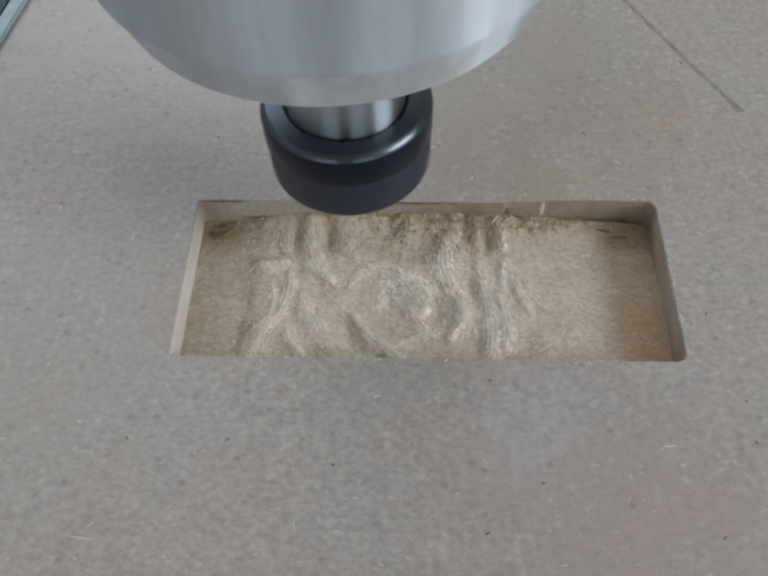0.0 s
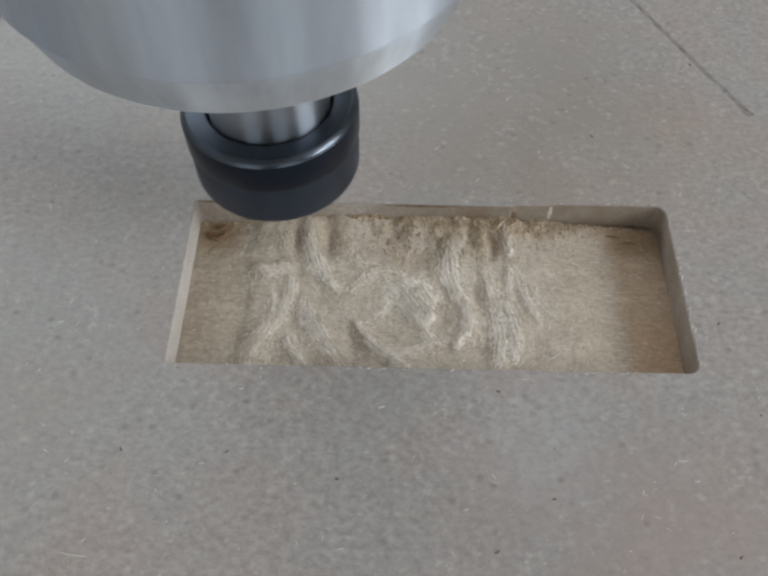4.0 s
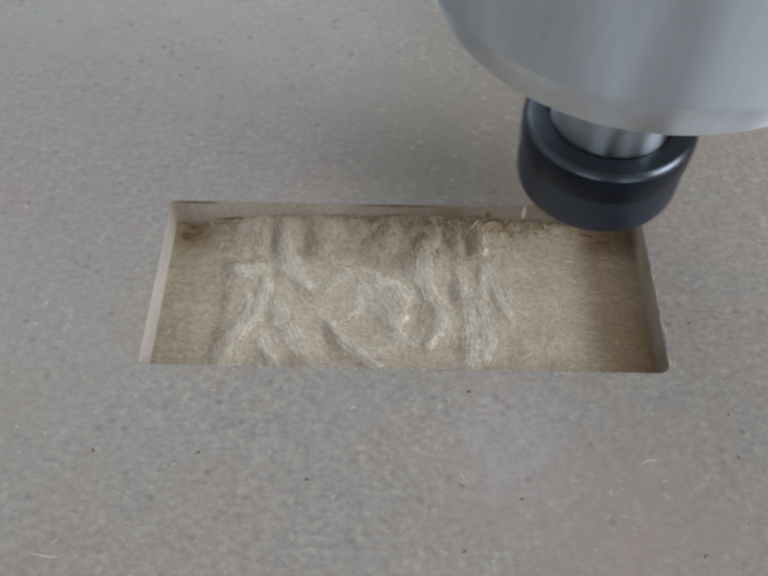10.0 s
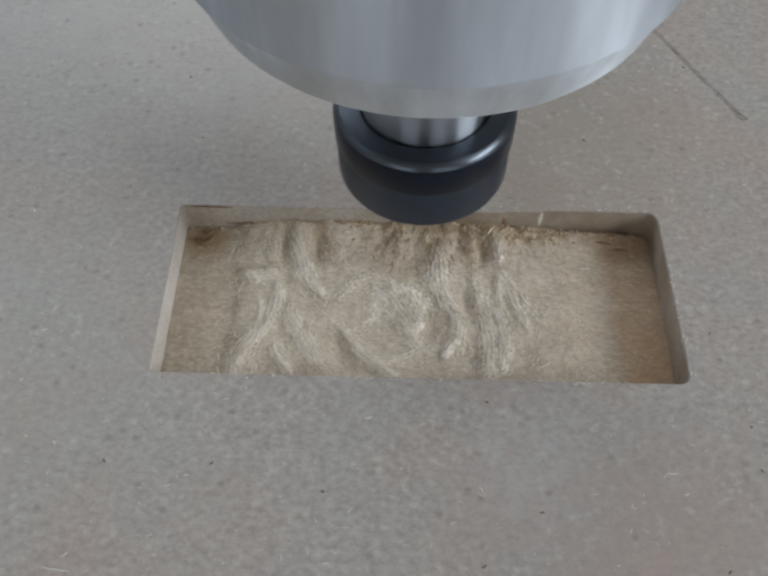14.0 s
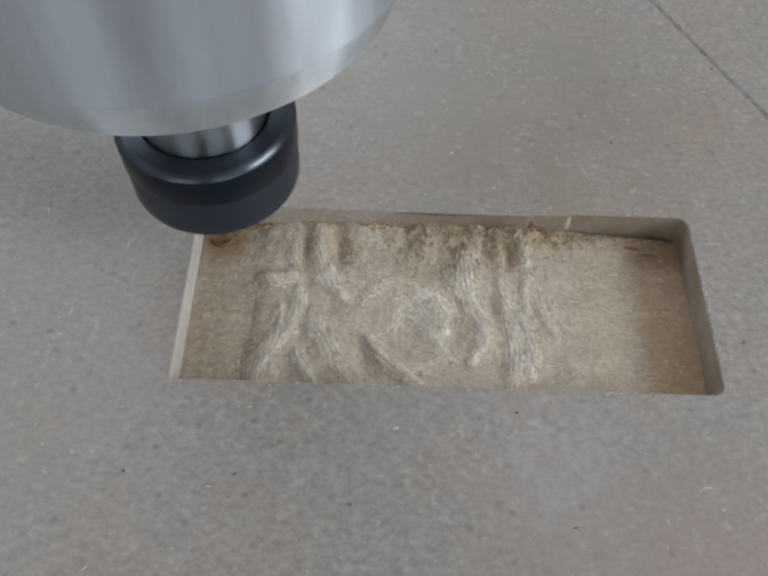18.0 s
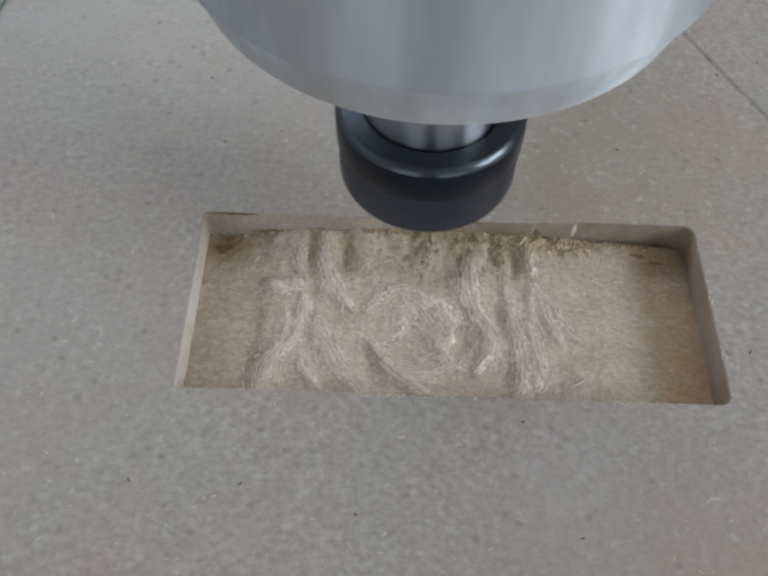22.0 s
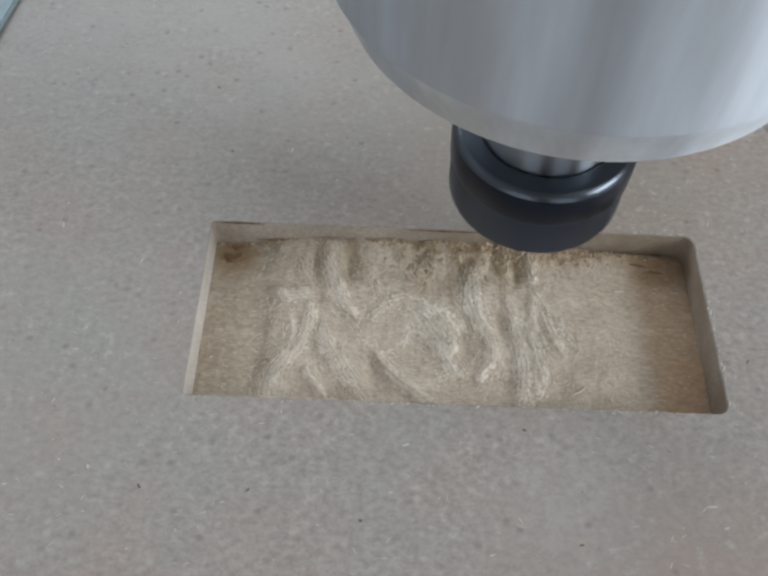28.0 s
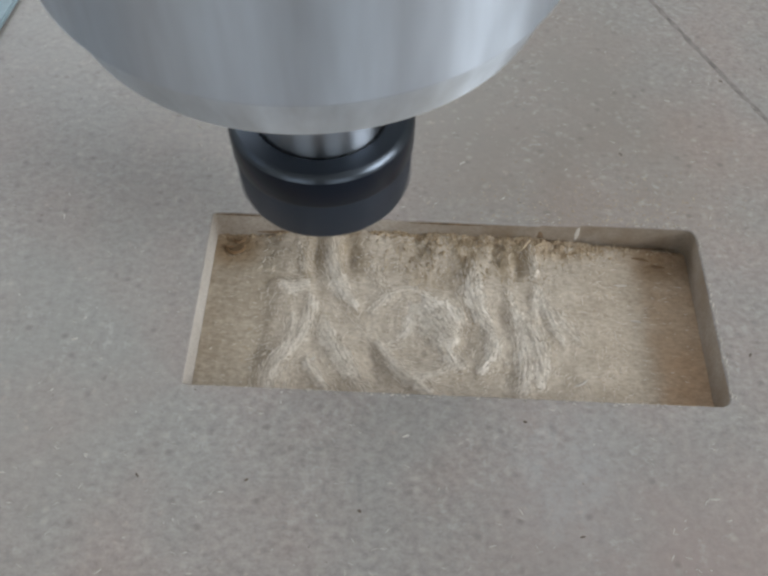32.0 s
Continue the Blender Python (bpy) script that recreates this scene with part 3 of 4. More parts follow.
# trails that the cutter has swept in the dust: start, bend, end in mm, half width, height
TRAILS = [
    (26.2, 41.0, 27.5, 31.6, 32.4, 24.3, 1.5, 0.9), (23.0, 26.0, 23.2, 17.0, 19.6, 12.5, 1.4, 0.7), (19.6, 21.0, 20.4, 12.5, 16.2, 8.5, 1.4, 0.7),
    (17.6, 11.5, 14.6, 7.5, 15.6, 2.5, 2.1, 0.75), (25.6, 20.5, 26.3, 13.3, 32.9, 7.4, 1.4, 0.6), (27.5, 15.9, 30.7, 9.6, 36.2, 4.2, 1.7, 0.7),
    (23.5, 10.0, 25.0, 6.0, 28.5, 3.0, 1.0, 0.7), (38.2, 14.3, 41.9, 8.0, 48.9, 4.1, 1.2, 1.0), (41.9, 8.6, 48.9, 5.7, 56.3, 11.5, 1.2, 0.45),
    (48.7, 18.4, 52.5, 15.2, 55.4, 10.2, 1.5, 0.6), (50.0, 24.0, 52.6, 20.2, 53.8, 16.6, 3.0, 0.95), (58.8, 36.5, 58.0, 28.1, 60.0, 22.7, 1.9, 0.85),
    (60.0, 23.4, 65.5, 16.8, 60.0, 9.7, 1.4, 0.75), (61.4, 22.1, 63.4, 16.8, 61.5, 12.5, 1.0, 0.7), (67.3, 23.6, 70.5, 15.7, 68.4, 5.0, 1.9, 0.7),
    (69.7, 22.3, 73.6, 15.7, 72.0, 7.0, 1.7, 0.7), (73.3, 31.5, 74.2, 23.7, 77.3, 17.1, 1.1, 0.6), (74.0, 29.9, 76.3, 22.4, 81.5, 17.2, 1.1, 0.45),
    (72.9, 29.9, 70.8, 22.3, 71.6, 17.0, 1.0, 0.55), (36.4, 22.8, 41.6, 32.7, 48.6, 27.2, 1.2, 0.3), (30.8, 22.7, 36.9, 13.6, 44.4, 15.0, 1.1, 0.3),
    (44.1, 27.1, 47.5, 21.7, 42.2, 16.3, 1.1, 0.3), (70.1, 42.5, 71.9, 38.5, 73.0, 35.0, 0.9, 0.8), (16.2, 29.5, 19.1, 28.2, 21.8, 29.0, 1.8, 0.6),
    (35.7, 35.5, 37.1, 31.2, 39.6, 27.0, 1.2, 0.35), (20.5, 40.5, 21.0, 36.5, 21.2, 33.0, 1.4, 0.4), (66.0, 30.0, 67.5, 25.0, 66.5, 20.0, 0.9, 0.35),
]
# hollows between them: middle, radii and depth in mm
HOLLOWS = [(37.0, 9.8, 3.0, 5.5, 0.9), (56.6, 16.8, 2.2, 4.0, 1.0), (52.0, 33.0, 5.0, 3.6, 0.8), (64.6, 22.5, 1.9, 4.5, 0.9), (30.6, 37.0, 1.8, 5.0, 1.0), (23.3, 36.8, 1.4, 4.5, 0.8), (21.0, 3.5, 1.6, 3.0, 0.7), (12.5, 15.0, 2.4, 14.0, 0.5), (17.5, 32.0, 4.0, 0.9, 0.7), (46.0, 40.0, 2.0, 4.0, 0.7), (58.8, 41.0, 1.8, 3.5, 0.8), (63.6, 40.0, 1.5, 3.5, 0.7), (68.6, 36.8, 1.3, 3.5, 0.9), (45.0, 13.0, 5.0, 2.2, 0.4), (65.5, 8.0, 2.0, 4.0, 0.5), (12.0, 31.5, 2.0, 1.5, 0.4)]


def trail_point(tr, s):
    x = (1 - s) ** 2 * tr[0] + 2 * s * (1 - s) * tr[2] + s * s * tr[4]
    y = (1 - s) ** 2 * tr[1] + 2 * s * (1 - s) * tr[3] + s * s * tr[5]
    dx = 2 * (1 - s) * (tr[2] - tr[0]) + 2 * s * (tr[4] - tr[2])
    dy = 2 * (1 - s) * (tr[3] - tr[1]) + 2 * s * (tr[5] - tr[3])
    d = math.hypot(dx, dy) or 1
    return x, y, dx / d, dy / d


def smooth(v, a, b):
    u = np.clip((v - a) / (b - a), 0, 1)
    return u * u * (3 - 2 * u)


def lumps(X, Y, scale, seed):
    out = np.empty_like(X)
    for i in range(X.shape[0]):
        for j in range(X.shape[1]):
            out[i, j] = noise.noise(Vector((X[i, j] * scale, Y[i, j] * scale, seed)))
    return out


FX, FY = np.linspace(0.0, POCKET_W, 361), np.linspace(0.0, POCKET_D, 146)


def dust_heights():
    """Heights in mm over the cut floor: the settled dust, and the pale fluff that lies on its swept crests."""
    X, Y = np.meshgrid(FX, FY)
    H, crest = np.zeros_like(X), np.zeros_like(X)
    warp, bent = lumps(X, Y, 0.22, 71.0), lumps(X, Y, 0.16, 72.0)
    ragged = np.clip(1 + 0.6 * lumps(X, Y, 0.3, 81.0) + 0.25 * lumps(X, Y, 0.9, 82.0), 0.4, 3)
    for tr in TRAILS:
        best, side = np.full_like(X, 1e9), np.zeros_like(X)
        for s in np.linspace(0, 1, 40):
            x, y, dx, dy = trail_point(tr, s)
            d = ((X + 0.9 * bent - x) ** 2 + (Y + 0.5 * warp - y) ** 2) * (1 + 1.2 * abs(2 * s - 1) ** 3)
            near = d < best
            best = np.where(near, d, best)
            side = np.where(near, (X - x) * -dy + (Y - y) * dx, side)
        comb = 0.95 + 0.05 * np.cos(side * 2 * math.pi / 0.95 + 1.3 * tr[6] + 3 * warp)
        bell = np.exp(-best / (2 * (1.3 * tr[6]) ** 2) * ragged)
        H = np.maximum(H, 1.1 * tr[7] * comb * bell)
        crest = np.maximum(crest, tr[7] ** 0.6 * bell * (0.84 + 0.16 * np.cos(side * 2 * math.pi / 0.95 + 1.3 * tr[6] + 3 * warp)))
    rad = np.hypot(X - 47, (Y - 20) * 1.15)
    swirl = 0.035 * np.sin(rad * 2 * math.pi / 1.25 + 5 * lumps(X, Y, 0.12, 41.0)) * smooth(rad, 2, 5) * smooth(rad, 20, 12)
    edge = 2.5 * lumps(X, Y, 0.10, 4.0) + 1.5 * lumps(X, Y, 0.3, 14.0)
    heap = 0.5 + 0.95 * smooth(X + edge, 10, 18) * smooth(X + edge, 97, 84)
    back = 1.9 * np.exp(-((POCKET_D - Y) / 5.5) ** 2) * smooth(X, 10, 26) * (0.25 + 0.75 * smooth(X, 84, 66))
    back += 0.85 * np.exp(-((POCKET_D - Y) / 6.0) ** 2) * smooth(X, 2, 12) * smooth(X, 107, 98)
    pits = sum(d * np.exp(-((X - x) / a) ** 2 - ((Y - y) / b) ** 2) for x, y, a, b, d in HOLLOWS)
    waves = 0.4 * lumps(X, Y, 0.13, 0.7) * smooth(X, 8, 18) * smooth(X, 96, 80)
    fine = 0.16 * lumps(X, Y, 0.55, 5.0) + 0.13 * lumps(X, Y, 1.3, 6.0) + 0.10 * lumps(X, Y, 2.6, 7.0) + 0.08 * lumps(X * 0.35, Y, 1.5, 9.0) * (smooth(X, 16, 10) + smooth(X, 84, 94))
    clods = 0.8 * np.clip(lumps(X, Y, 0.45, 51.0) + 0.2, 0, 1) * smooth(X, 34, 50) * smooth(X, 92, 80) * smooth(Y, 37, 42)
    slit = 0.9 * np.exp(-((POCKET_D - 0.1 - Y) / 0.55) ** 2) * np.clip(0.15 + 1.6 * lumps(X, Y * 0.2, 0.35, 61.0) + 0.9 * smooth(X, 84, 90), 0, 1)
    dust = np.maximum(heap + back + clods + H + waves - 1.3 * pits + swirl + fine - 0.2 - slit, 0.08 + 0.4 * fine)
    fluff = dust - 0.32 + 0.55 * crest - 0.3 * np.maximum(pits, 0) + 0.05 * smooth(X, 14, 22) * smooth(X, 84, 74) * smooth(Y, 40, 30) + 0.12 * lumps(X, Y, 0.3, 21.0) + 0.13 * lumps(X, Y, 1.3, 22.0) + 0.14 * lumps(X, Y, 2.4, 23.0) + 0.1 * smooth(rad, 16, 4) - 0.6 * smooth(X, 82, 92) - 0.3 * smooth(Y, 37, 41)
    return dust, fluff


DH, FLUFF_H = dust_heights()


def floor_z(x, y):
    i = min(max(int(round(y / POCKET_D * 145)), 0), 145)
    j = min(max(int(round(x / POCKET_W * 360)), 0), 360)
    return -DEPTH + max(0.05, float(DH[i, j]), float(FLUFF_H[i, j]))


def build_pocket_floor():
    ny, nx = DH.shape
    X, Y = np.meshgrid(FX, FY)
    base = 0.10 * lumps(X, Y, 0.3, 2.0) + 0.06 * np.sin(Y * 2 * math.pi / 4.2)
    faces = [(i * nx + j, i * nx + j + 1, (i + 1) * nx + j + 1, (i + 1) * nx + j) for i in range(ny - 1) for j in range(nx - 1)]
    verts = [(FX[j] * MM, FY[i] * MM, (-DEPTH + base[i, j]) * MM) for i in range(ny) for j in range(nx)]
    part("pocket_floor", mesh_from("pocket_floor", verts, faces, CUT_FLOOR, True), BOARD, "brown rough milled fibreboard")
    verts = [(min(max(FX[j], 0.05), POCKET_W - 0.05) * MM, min(max(FY[i], 0.05), POCKET_D - 0.05) * MM, (-DEPTH + DH[i, j]) * MM) for i in range(ny) for j in range(nx)]
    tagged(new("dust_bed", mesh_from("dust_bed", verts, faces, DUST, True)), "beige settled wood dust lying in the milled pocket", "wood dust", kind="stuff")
    verts = [(min(max(FX[j], 0.3), POCKET_W - 0.3) * MM, min(max(FY[i], 0.3), POCKET_D - 0.3) * MM, (-DEPTH + FLUFF_H[i, j]) * MM) for i in range(ny) for j in range(nx)]
    tagged(new("dust_fluff", mesh_from("dust_fluff", verts, faces, FLUFF, True)), "pale fluffy wood fibre on the crests of the dust", "wood fluff", kind="stuff")


build_pocket_floor()


def strand(verts, faces, pts, width):
    """A thin three-sided fibre along points (x, y, z) in mm."""
    base, n = len(verts), len(pts)
    for k, (x, y, z) in enumerate(pts):
        a, b = pts[max(k - 1, 0)], pts[min(k + 1, n - 1)]
        d = math.hypot(b[0] - a[0], b[1] - a[1]) or 1
        nx, ny = -(b[1] - a[1]) / d, (b[0] - a[0]) / d
        w = width * (1 - 0.75 * abs(2 * k / (n - 1) - 1) ** 3)
        verts.append(((x + nx * w) * MM, (y + ny * w) * MM, (z - 0.3 * w) * MM))
        verts.append((x * MM, y * MM, (z + 0.8 * w) * MM))
        verts.append(((x - nx * w) * MM, (y - ny * w) * MM, (z - 0.3 * w) * MM))
    for k in range(n - 1):
        a, b = base + 3 * k, base + 3 * k + 3
        faces.append((a, a + 1, b + 1, b))
        faces.append((a + 1, a + 2, b + 2, b + 1))
        faces.append((a + 2, a, b, b + 2))


def ribbon(verts, faces, x, y, z, ang, length, width, bend, rise=0.0, steps=3):
    pts = []
    for k in range(steps + 1):
        s = k / steps - 0.5
        a = ang + bend * s
        pts.append((x + math.cos(a) * length * s, y + math.sin(a) * length * s, z + rise * (s + 0.5)))
    strand(verts, faces, pts, width)


def build_dust():
    rng = random.Random(4)
    verts, faces = [], []

    def lying(x, y):
        return 0.6 < x < POCKET_W - 0.6 and 0.6 < y < POCKET_D - 0.6

    for tr in TRAILS:
        # long combed fibres that follow the trail, in loose parallel bundles
        for _ in range(int(32 * tr[6] * (0.3 + tr[7]))):
            s0 = rng.uniform(-0.1, 0.75)
            s1 = min(1.08, s0 + rng.uniform(0.2, 0.45))
            off, drift, seed = rng.gauss(0, 0.8 * tr[6]), rng.gauss(0, 0.7), rng.uniform(0, 99)
            pts = []
            for k in range(9):
                x, y, dx, dy = trail_point(tr, s0 + (s1 - s0) * k / 8)
                o = off + drift * (k / 8 - 0.5) + 0.7 * noise.noise(Vector((x * 0.28, y * 0.28, 3 + tr[0]))) + 0.2 * noise.noise(Vector((k * 0.4, seed, 1)))
                x, y = x - dy * o, y + dx * o
                pts.append((x, y, floor_z(x, y) + rng.uniform(-0.04, 0.03)))
            if all(lying(p[0], p[1]) for p in pts):
                strand(verts, faces, pts, rng.uniform(0.03, 0.065))
        for _ in range(int(44 * tr[6] * (0.3 + tr[7]))):
            x, y, dx, dy = trail_point(tr, rng.random())
            off = rng.gauss(0, 1.0 * tr[6])
            x, y = x - dy * off, y + dx * off
            if lying(x, y):
                ribbon(verts, faces, x, y, floor_z(x, y) + rng.uniform(0, 0.15), math.atan2(dy, dx) + rng.gauss(0, 0.25), rng.uniform(0.8, 2.6), rng.uniform(0.05, 0.11), rng.uniform(-0.6, 0.6), rng.uniform(-0.15, 0.15))
    for _ in range(1700):
        x, y = 11 + 80 * rng.random() ** 1.1, rng.uniform(1, POCKET_D - 1)
        near = 0.75 * max(0.0, 1 - (math.hypot(x - 47, y - 20) / 24) ** 2)
        turn = math.atan2(y - 20, x - 47) + math.pi / 2
        a = turn if rng.random() < near + 0.3 else noise.noise(Vector((x * 0.06, y * 0.06, 9))) * 5
        ribbon(verts, faces, x, y, floor_z(x, y) + rng.uniform(-0.05, 0.06), a + rng.gauss(0, 0.5), rng.uniform(0.8, 3.0), rng.uniform(0.03, 0.07), rng.uniform(-0.6, 0.6))
    # short level fibres on the thin dust at both ends
    for _ in range(200):
        x, y = rng.choice((rng.uniform(1.5, 15), rng.uniform(86, POCKET_W - 1.5))), rng.uniform(1.5, POCKET_D - 4)
        ribbon(verts, faces, x, y, floor_z(x, y), rng.gauss(0, 0.3), rng.uniform(0.5, 1.6), rng.uniform(0.04, 0.08), rng.uniform(-0.3, 0.3))
    tagged(new("wood_fibres", mesh_from("wood_fibres", verts, faces, FIBRE)), "pale wood fibres swept into arcs on the pocket floor", "wood fibres", kind="stuff")
    # brown fibres combed out from the back wall
    verts, faces = [], []
    for _ in range(900):
        x = rng.gauss(57, 10)
        y = POCKET_D - 0.8 - abs(rng.gauss(0, 4.2))
        if 34 < x < 84 and noise.noise(Vector((x * 0.22, y * 0.1, 32))) > rng.uniform(-0.5, 0.25):
            lean = -1.57 + 0.9 * noise.noise(Vector((x * 0.12, 3, 5))) + rng.gauss(0, 0.3)
            ribbon(verts, faces, x, y, floor_z(x, y) + rng.uniform(-0.02, 0.1), lean, rng.uniform(1.0, 3.4), rng.uniform(0.05, 0.1), rng.uniform(-0.7, 0.7), rng.uniform(-0.15, 0.15))
    tagged(new("brown_fibres", mesh_from("brown_fibres", verts, faces, TUFT)), "brown wood fibres combed out from the pocket wall", "wood fibres", kind="stuff")
    # crumbs along the freshly cut back of the pocket, and loose ones elsewhere
    verts, faces = [], []
    for _ in range(2600):
        x = rng.uniform(1, POCKET_W - 1) if rng.random() < 0.3 else rng.uniform(36, 96)
        wide = 0.6 + 1.3 * smooth(x, 40, 56) * smooth(x, 100, 86)
        y = POCKET_D - 0.3 - abs(rng.gauss(0, wide))
        if y > 34 and noise.noise(Vector((x * 0.35, y * 0.35, 12))) > rng.uniform(-0.6, 0.5):
            ribbon(verts, faces, x, y, floor_z(x, y), rng.uniform(0, 6.3), rng.uniform(0.3, 1.3), rng.uniform(0.07, 0.24), rng.uniform(-0.8, 0.8), rng.uniform(0, 0.6), 2)
    for _ in range(450):
        x, y = rng.uniform(1, POCKET_W - 1), rng.uniform(1, POCKET_D - 1)
        ribbon(verts, faces, x, y, floor_z(x, y), rng.uniform(0, 6.3), rng.uniform(0.2, 0.7), rng.uniform(0.05, 0.14), 0.2, 0, 2)
    for _ in range(420):
        x, y = rng.gauss(86, 17), POCKET_D + 0.6 + abs(rng.gauss(0, 7.0))
        if -5 < x < 125:
            ribbon(verts, faces, x, y, 0.03, rng.uniform(0, 6.3), rng.uniform(0.2, 0.7), rng.uniform(0.05, 0.12), 0.3, 0, 2)
    tagged(new("wood_crumbs", mesh_from("wood_crumbs", verts, faces, CRUMB)), "brown crumbs of cut fibreboard along the pocket wall", "wood crumbs", kind="stuff")
    # pale fuzz torn up along the pocket's rim
    verts, faces = [], []
    for _ in range(330):
        run = rng.random()
        if run < 0.42:
            x, y, along = rng.uniform(1, POCKET_W - 1), -0.1 - abs(rng.gauss(0, 0.45)), 0.0
        elif run < 0.72:
            x, y, along = POCKET_W + 0.1 + abs(rng.gauss(0, 0.45)), rng.uniform(1, POCKET_D - 2), 1.57
        else:
            x, y, along = rng.uniform(60, POCKET_W - 2), POCKET_D + 0.5 + abs(rng.gauss(0, 0.5)), 0.0
        if noise.noise(Vector((x * 0.3, y * 0.3, 44))) > rng.uniform(-0.5, 0.4):
            ribbon(verts, faces, x, y, 0.05, along + rng.gauss(0, 0.5), rng.uniform(0.3, 1.2), rng.uniform(0.07, 0.2), rng.uniform(-0.8, 0.8), rng.uniform(0, 0.3), 2)
    tagged(new("rim_fuzz", mesh_from("rim_fuzz", verts, faces, FUZZ)), "pale torn fibreboard fuzz along the rim of the pocket", "wood fuzz", kind="stuff")


build_dust()


def in_pocket(x, y, gap=0.8):
    return -gap < x < POCKET_W + gap and -gap < y < POCKET_D + gap


def build_specks():
    rng = random.Random(7)
    for name, mat, count, lo, hi, wide, label in (("wood_chips", CHIP, 1600, 0.4, 1.6, 0.15, "tiny pale wood shavings strewn over the board"), ("dark_flecks", FLECK, 80, 0.2, 0.8, 0.12, "tiny dark bark flecks on the board")):
        verts, faces = [], []
        for _ in range(count):
            x, y = rng.uniform(-80, 175), rng.uniform(-55, 150)
            if not in_pocket(x, y):
                ribbon(verts, faces, x, y, 0.02, rng.gauss(0, 0.7), rng.uniform(lo, hi), rng.uniform(0.4, 1.0) * wide, rng.uniform(-0.5, 0.5), 0, 2)
        tagged(new(name, mesh_from(name, verts, faces, mat)), label, name.replace("_", " "), kind="stuff")


build_specks()


PALE_SHAVINGS = [(-7, 69), (1, 68), (-6, 63), (16, 71), (16, 65), (17, 56), (23, 49), (-26, 45), (54, 104), (101, -19), (120, -8), (44, -9), (-22, 14), (108, 85), (56, 61), (-23, 9), (103, -23), (130, 53)]
DARK_BITS = [(-4, 85), (2, 64), (114, 12), (36, -24), (94, 66), (118, -9), (118, -18), (67, -5), (76, -27), (108, -37), (65, -37), (15, -19), (-5, -19), (123, 93), (134, 76.5)]


def build_singles():
    rng = random.Random(11)

    def single(name, mat, x, y, z, ang, length, width, label, group, rise=0.0, bend=None):
        verts, faces = [], []
        ribbon(verts, faces, 0, 0, 0, ang, length, width, rng.uniform(-0.5, 0.5) if bend is None else bend, rise, 9)
        ob = tagged(new(name, mesh_from(name, verts, faces, mat)), label, "shaving" if "shaving" in name else "speck", group)
        ob.matrix_world = pose(x * MM, y * MM, z * MM)

    for x, y in PALE_SHAVINGS:
        single("wood_shaving", CHIP, x, y, 0.06, rng.gauss(0, 0.5), rng.uniform(1.1, 2.0), rng.uniform(0.16, 0.26), "small pale curled wood shaving on the board", "shavings on the board")
    for x, y in DARK_BITS:
        single("bark_speck", FLECK, x, y, 0.06, rng.uniform(-1, 1), rng.uniform(0.5, 1.1), rng.uniform(0.16, 0.3), "small dark bark speck on the board", "specks on the board")
    single("wood_shaving", CHIP, -9.5, -39.2, 0.08, -0.12, 5.5, 0.2, "long thin pale wood shaving on the board", "shavings on the board")
    for x, y, ang, length in ((80.6, 7.3, 0.55, 3.6), (91.9, 32.9, 0.05, 2.8), (94.2, 23.9, -0.1, 2.2), (24.5, 10.5, 0.6, 1.6)):
        single("wood_shaving", FUZZ, x, y, floor_z(x, y) + 0.3, ang, length, 0.24, "pale straight wood shaving on the pocket floor", "shavings in the pocket")
    for x, y, length, wide, bend in ((4.8, 37.6, 6.0, 0.5, 1.5), (5.4, 40.6, 3.6, 0.4, 1.3), (3.2, 39.4, 2.4, 0.35, -0.9)):
        single("wood_curl", CURL, x, y, floor_z(x, y) + 0.45, 0.05, length, wide, "dark brown curled sliver in the corner of the pocket", "slivers in the pocket", 0.3, bend)
    for x, y, ang, length in ((70.5, 41.0, 0.9, 3.0), (74.0, 41.5, 0.2, 2.6), (97.0, 40.2, -0.25, 4.0), (101.0, 38.5, -0.2, 3.2)):
        single("wood_curl", CURL if x > 90 else CRUMB, x, y, floor_z(x, y) + 0.3, ang, length, 0.34, "brown curled sliver beside the pocket wall", "slivers in the pocket", 0.4)


build_singles()


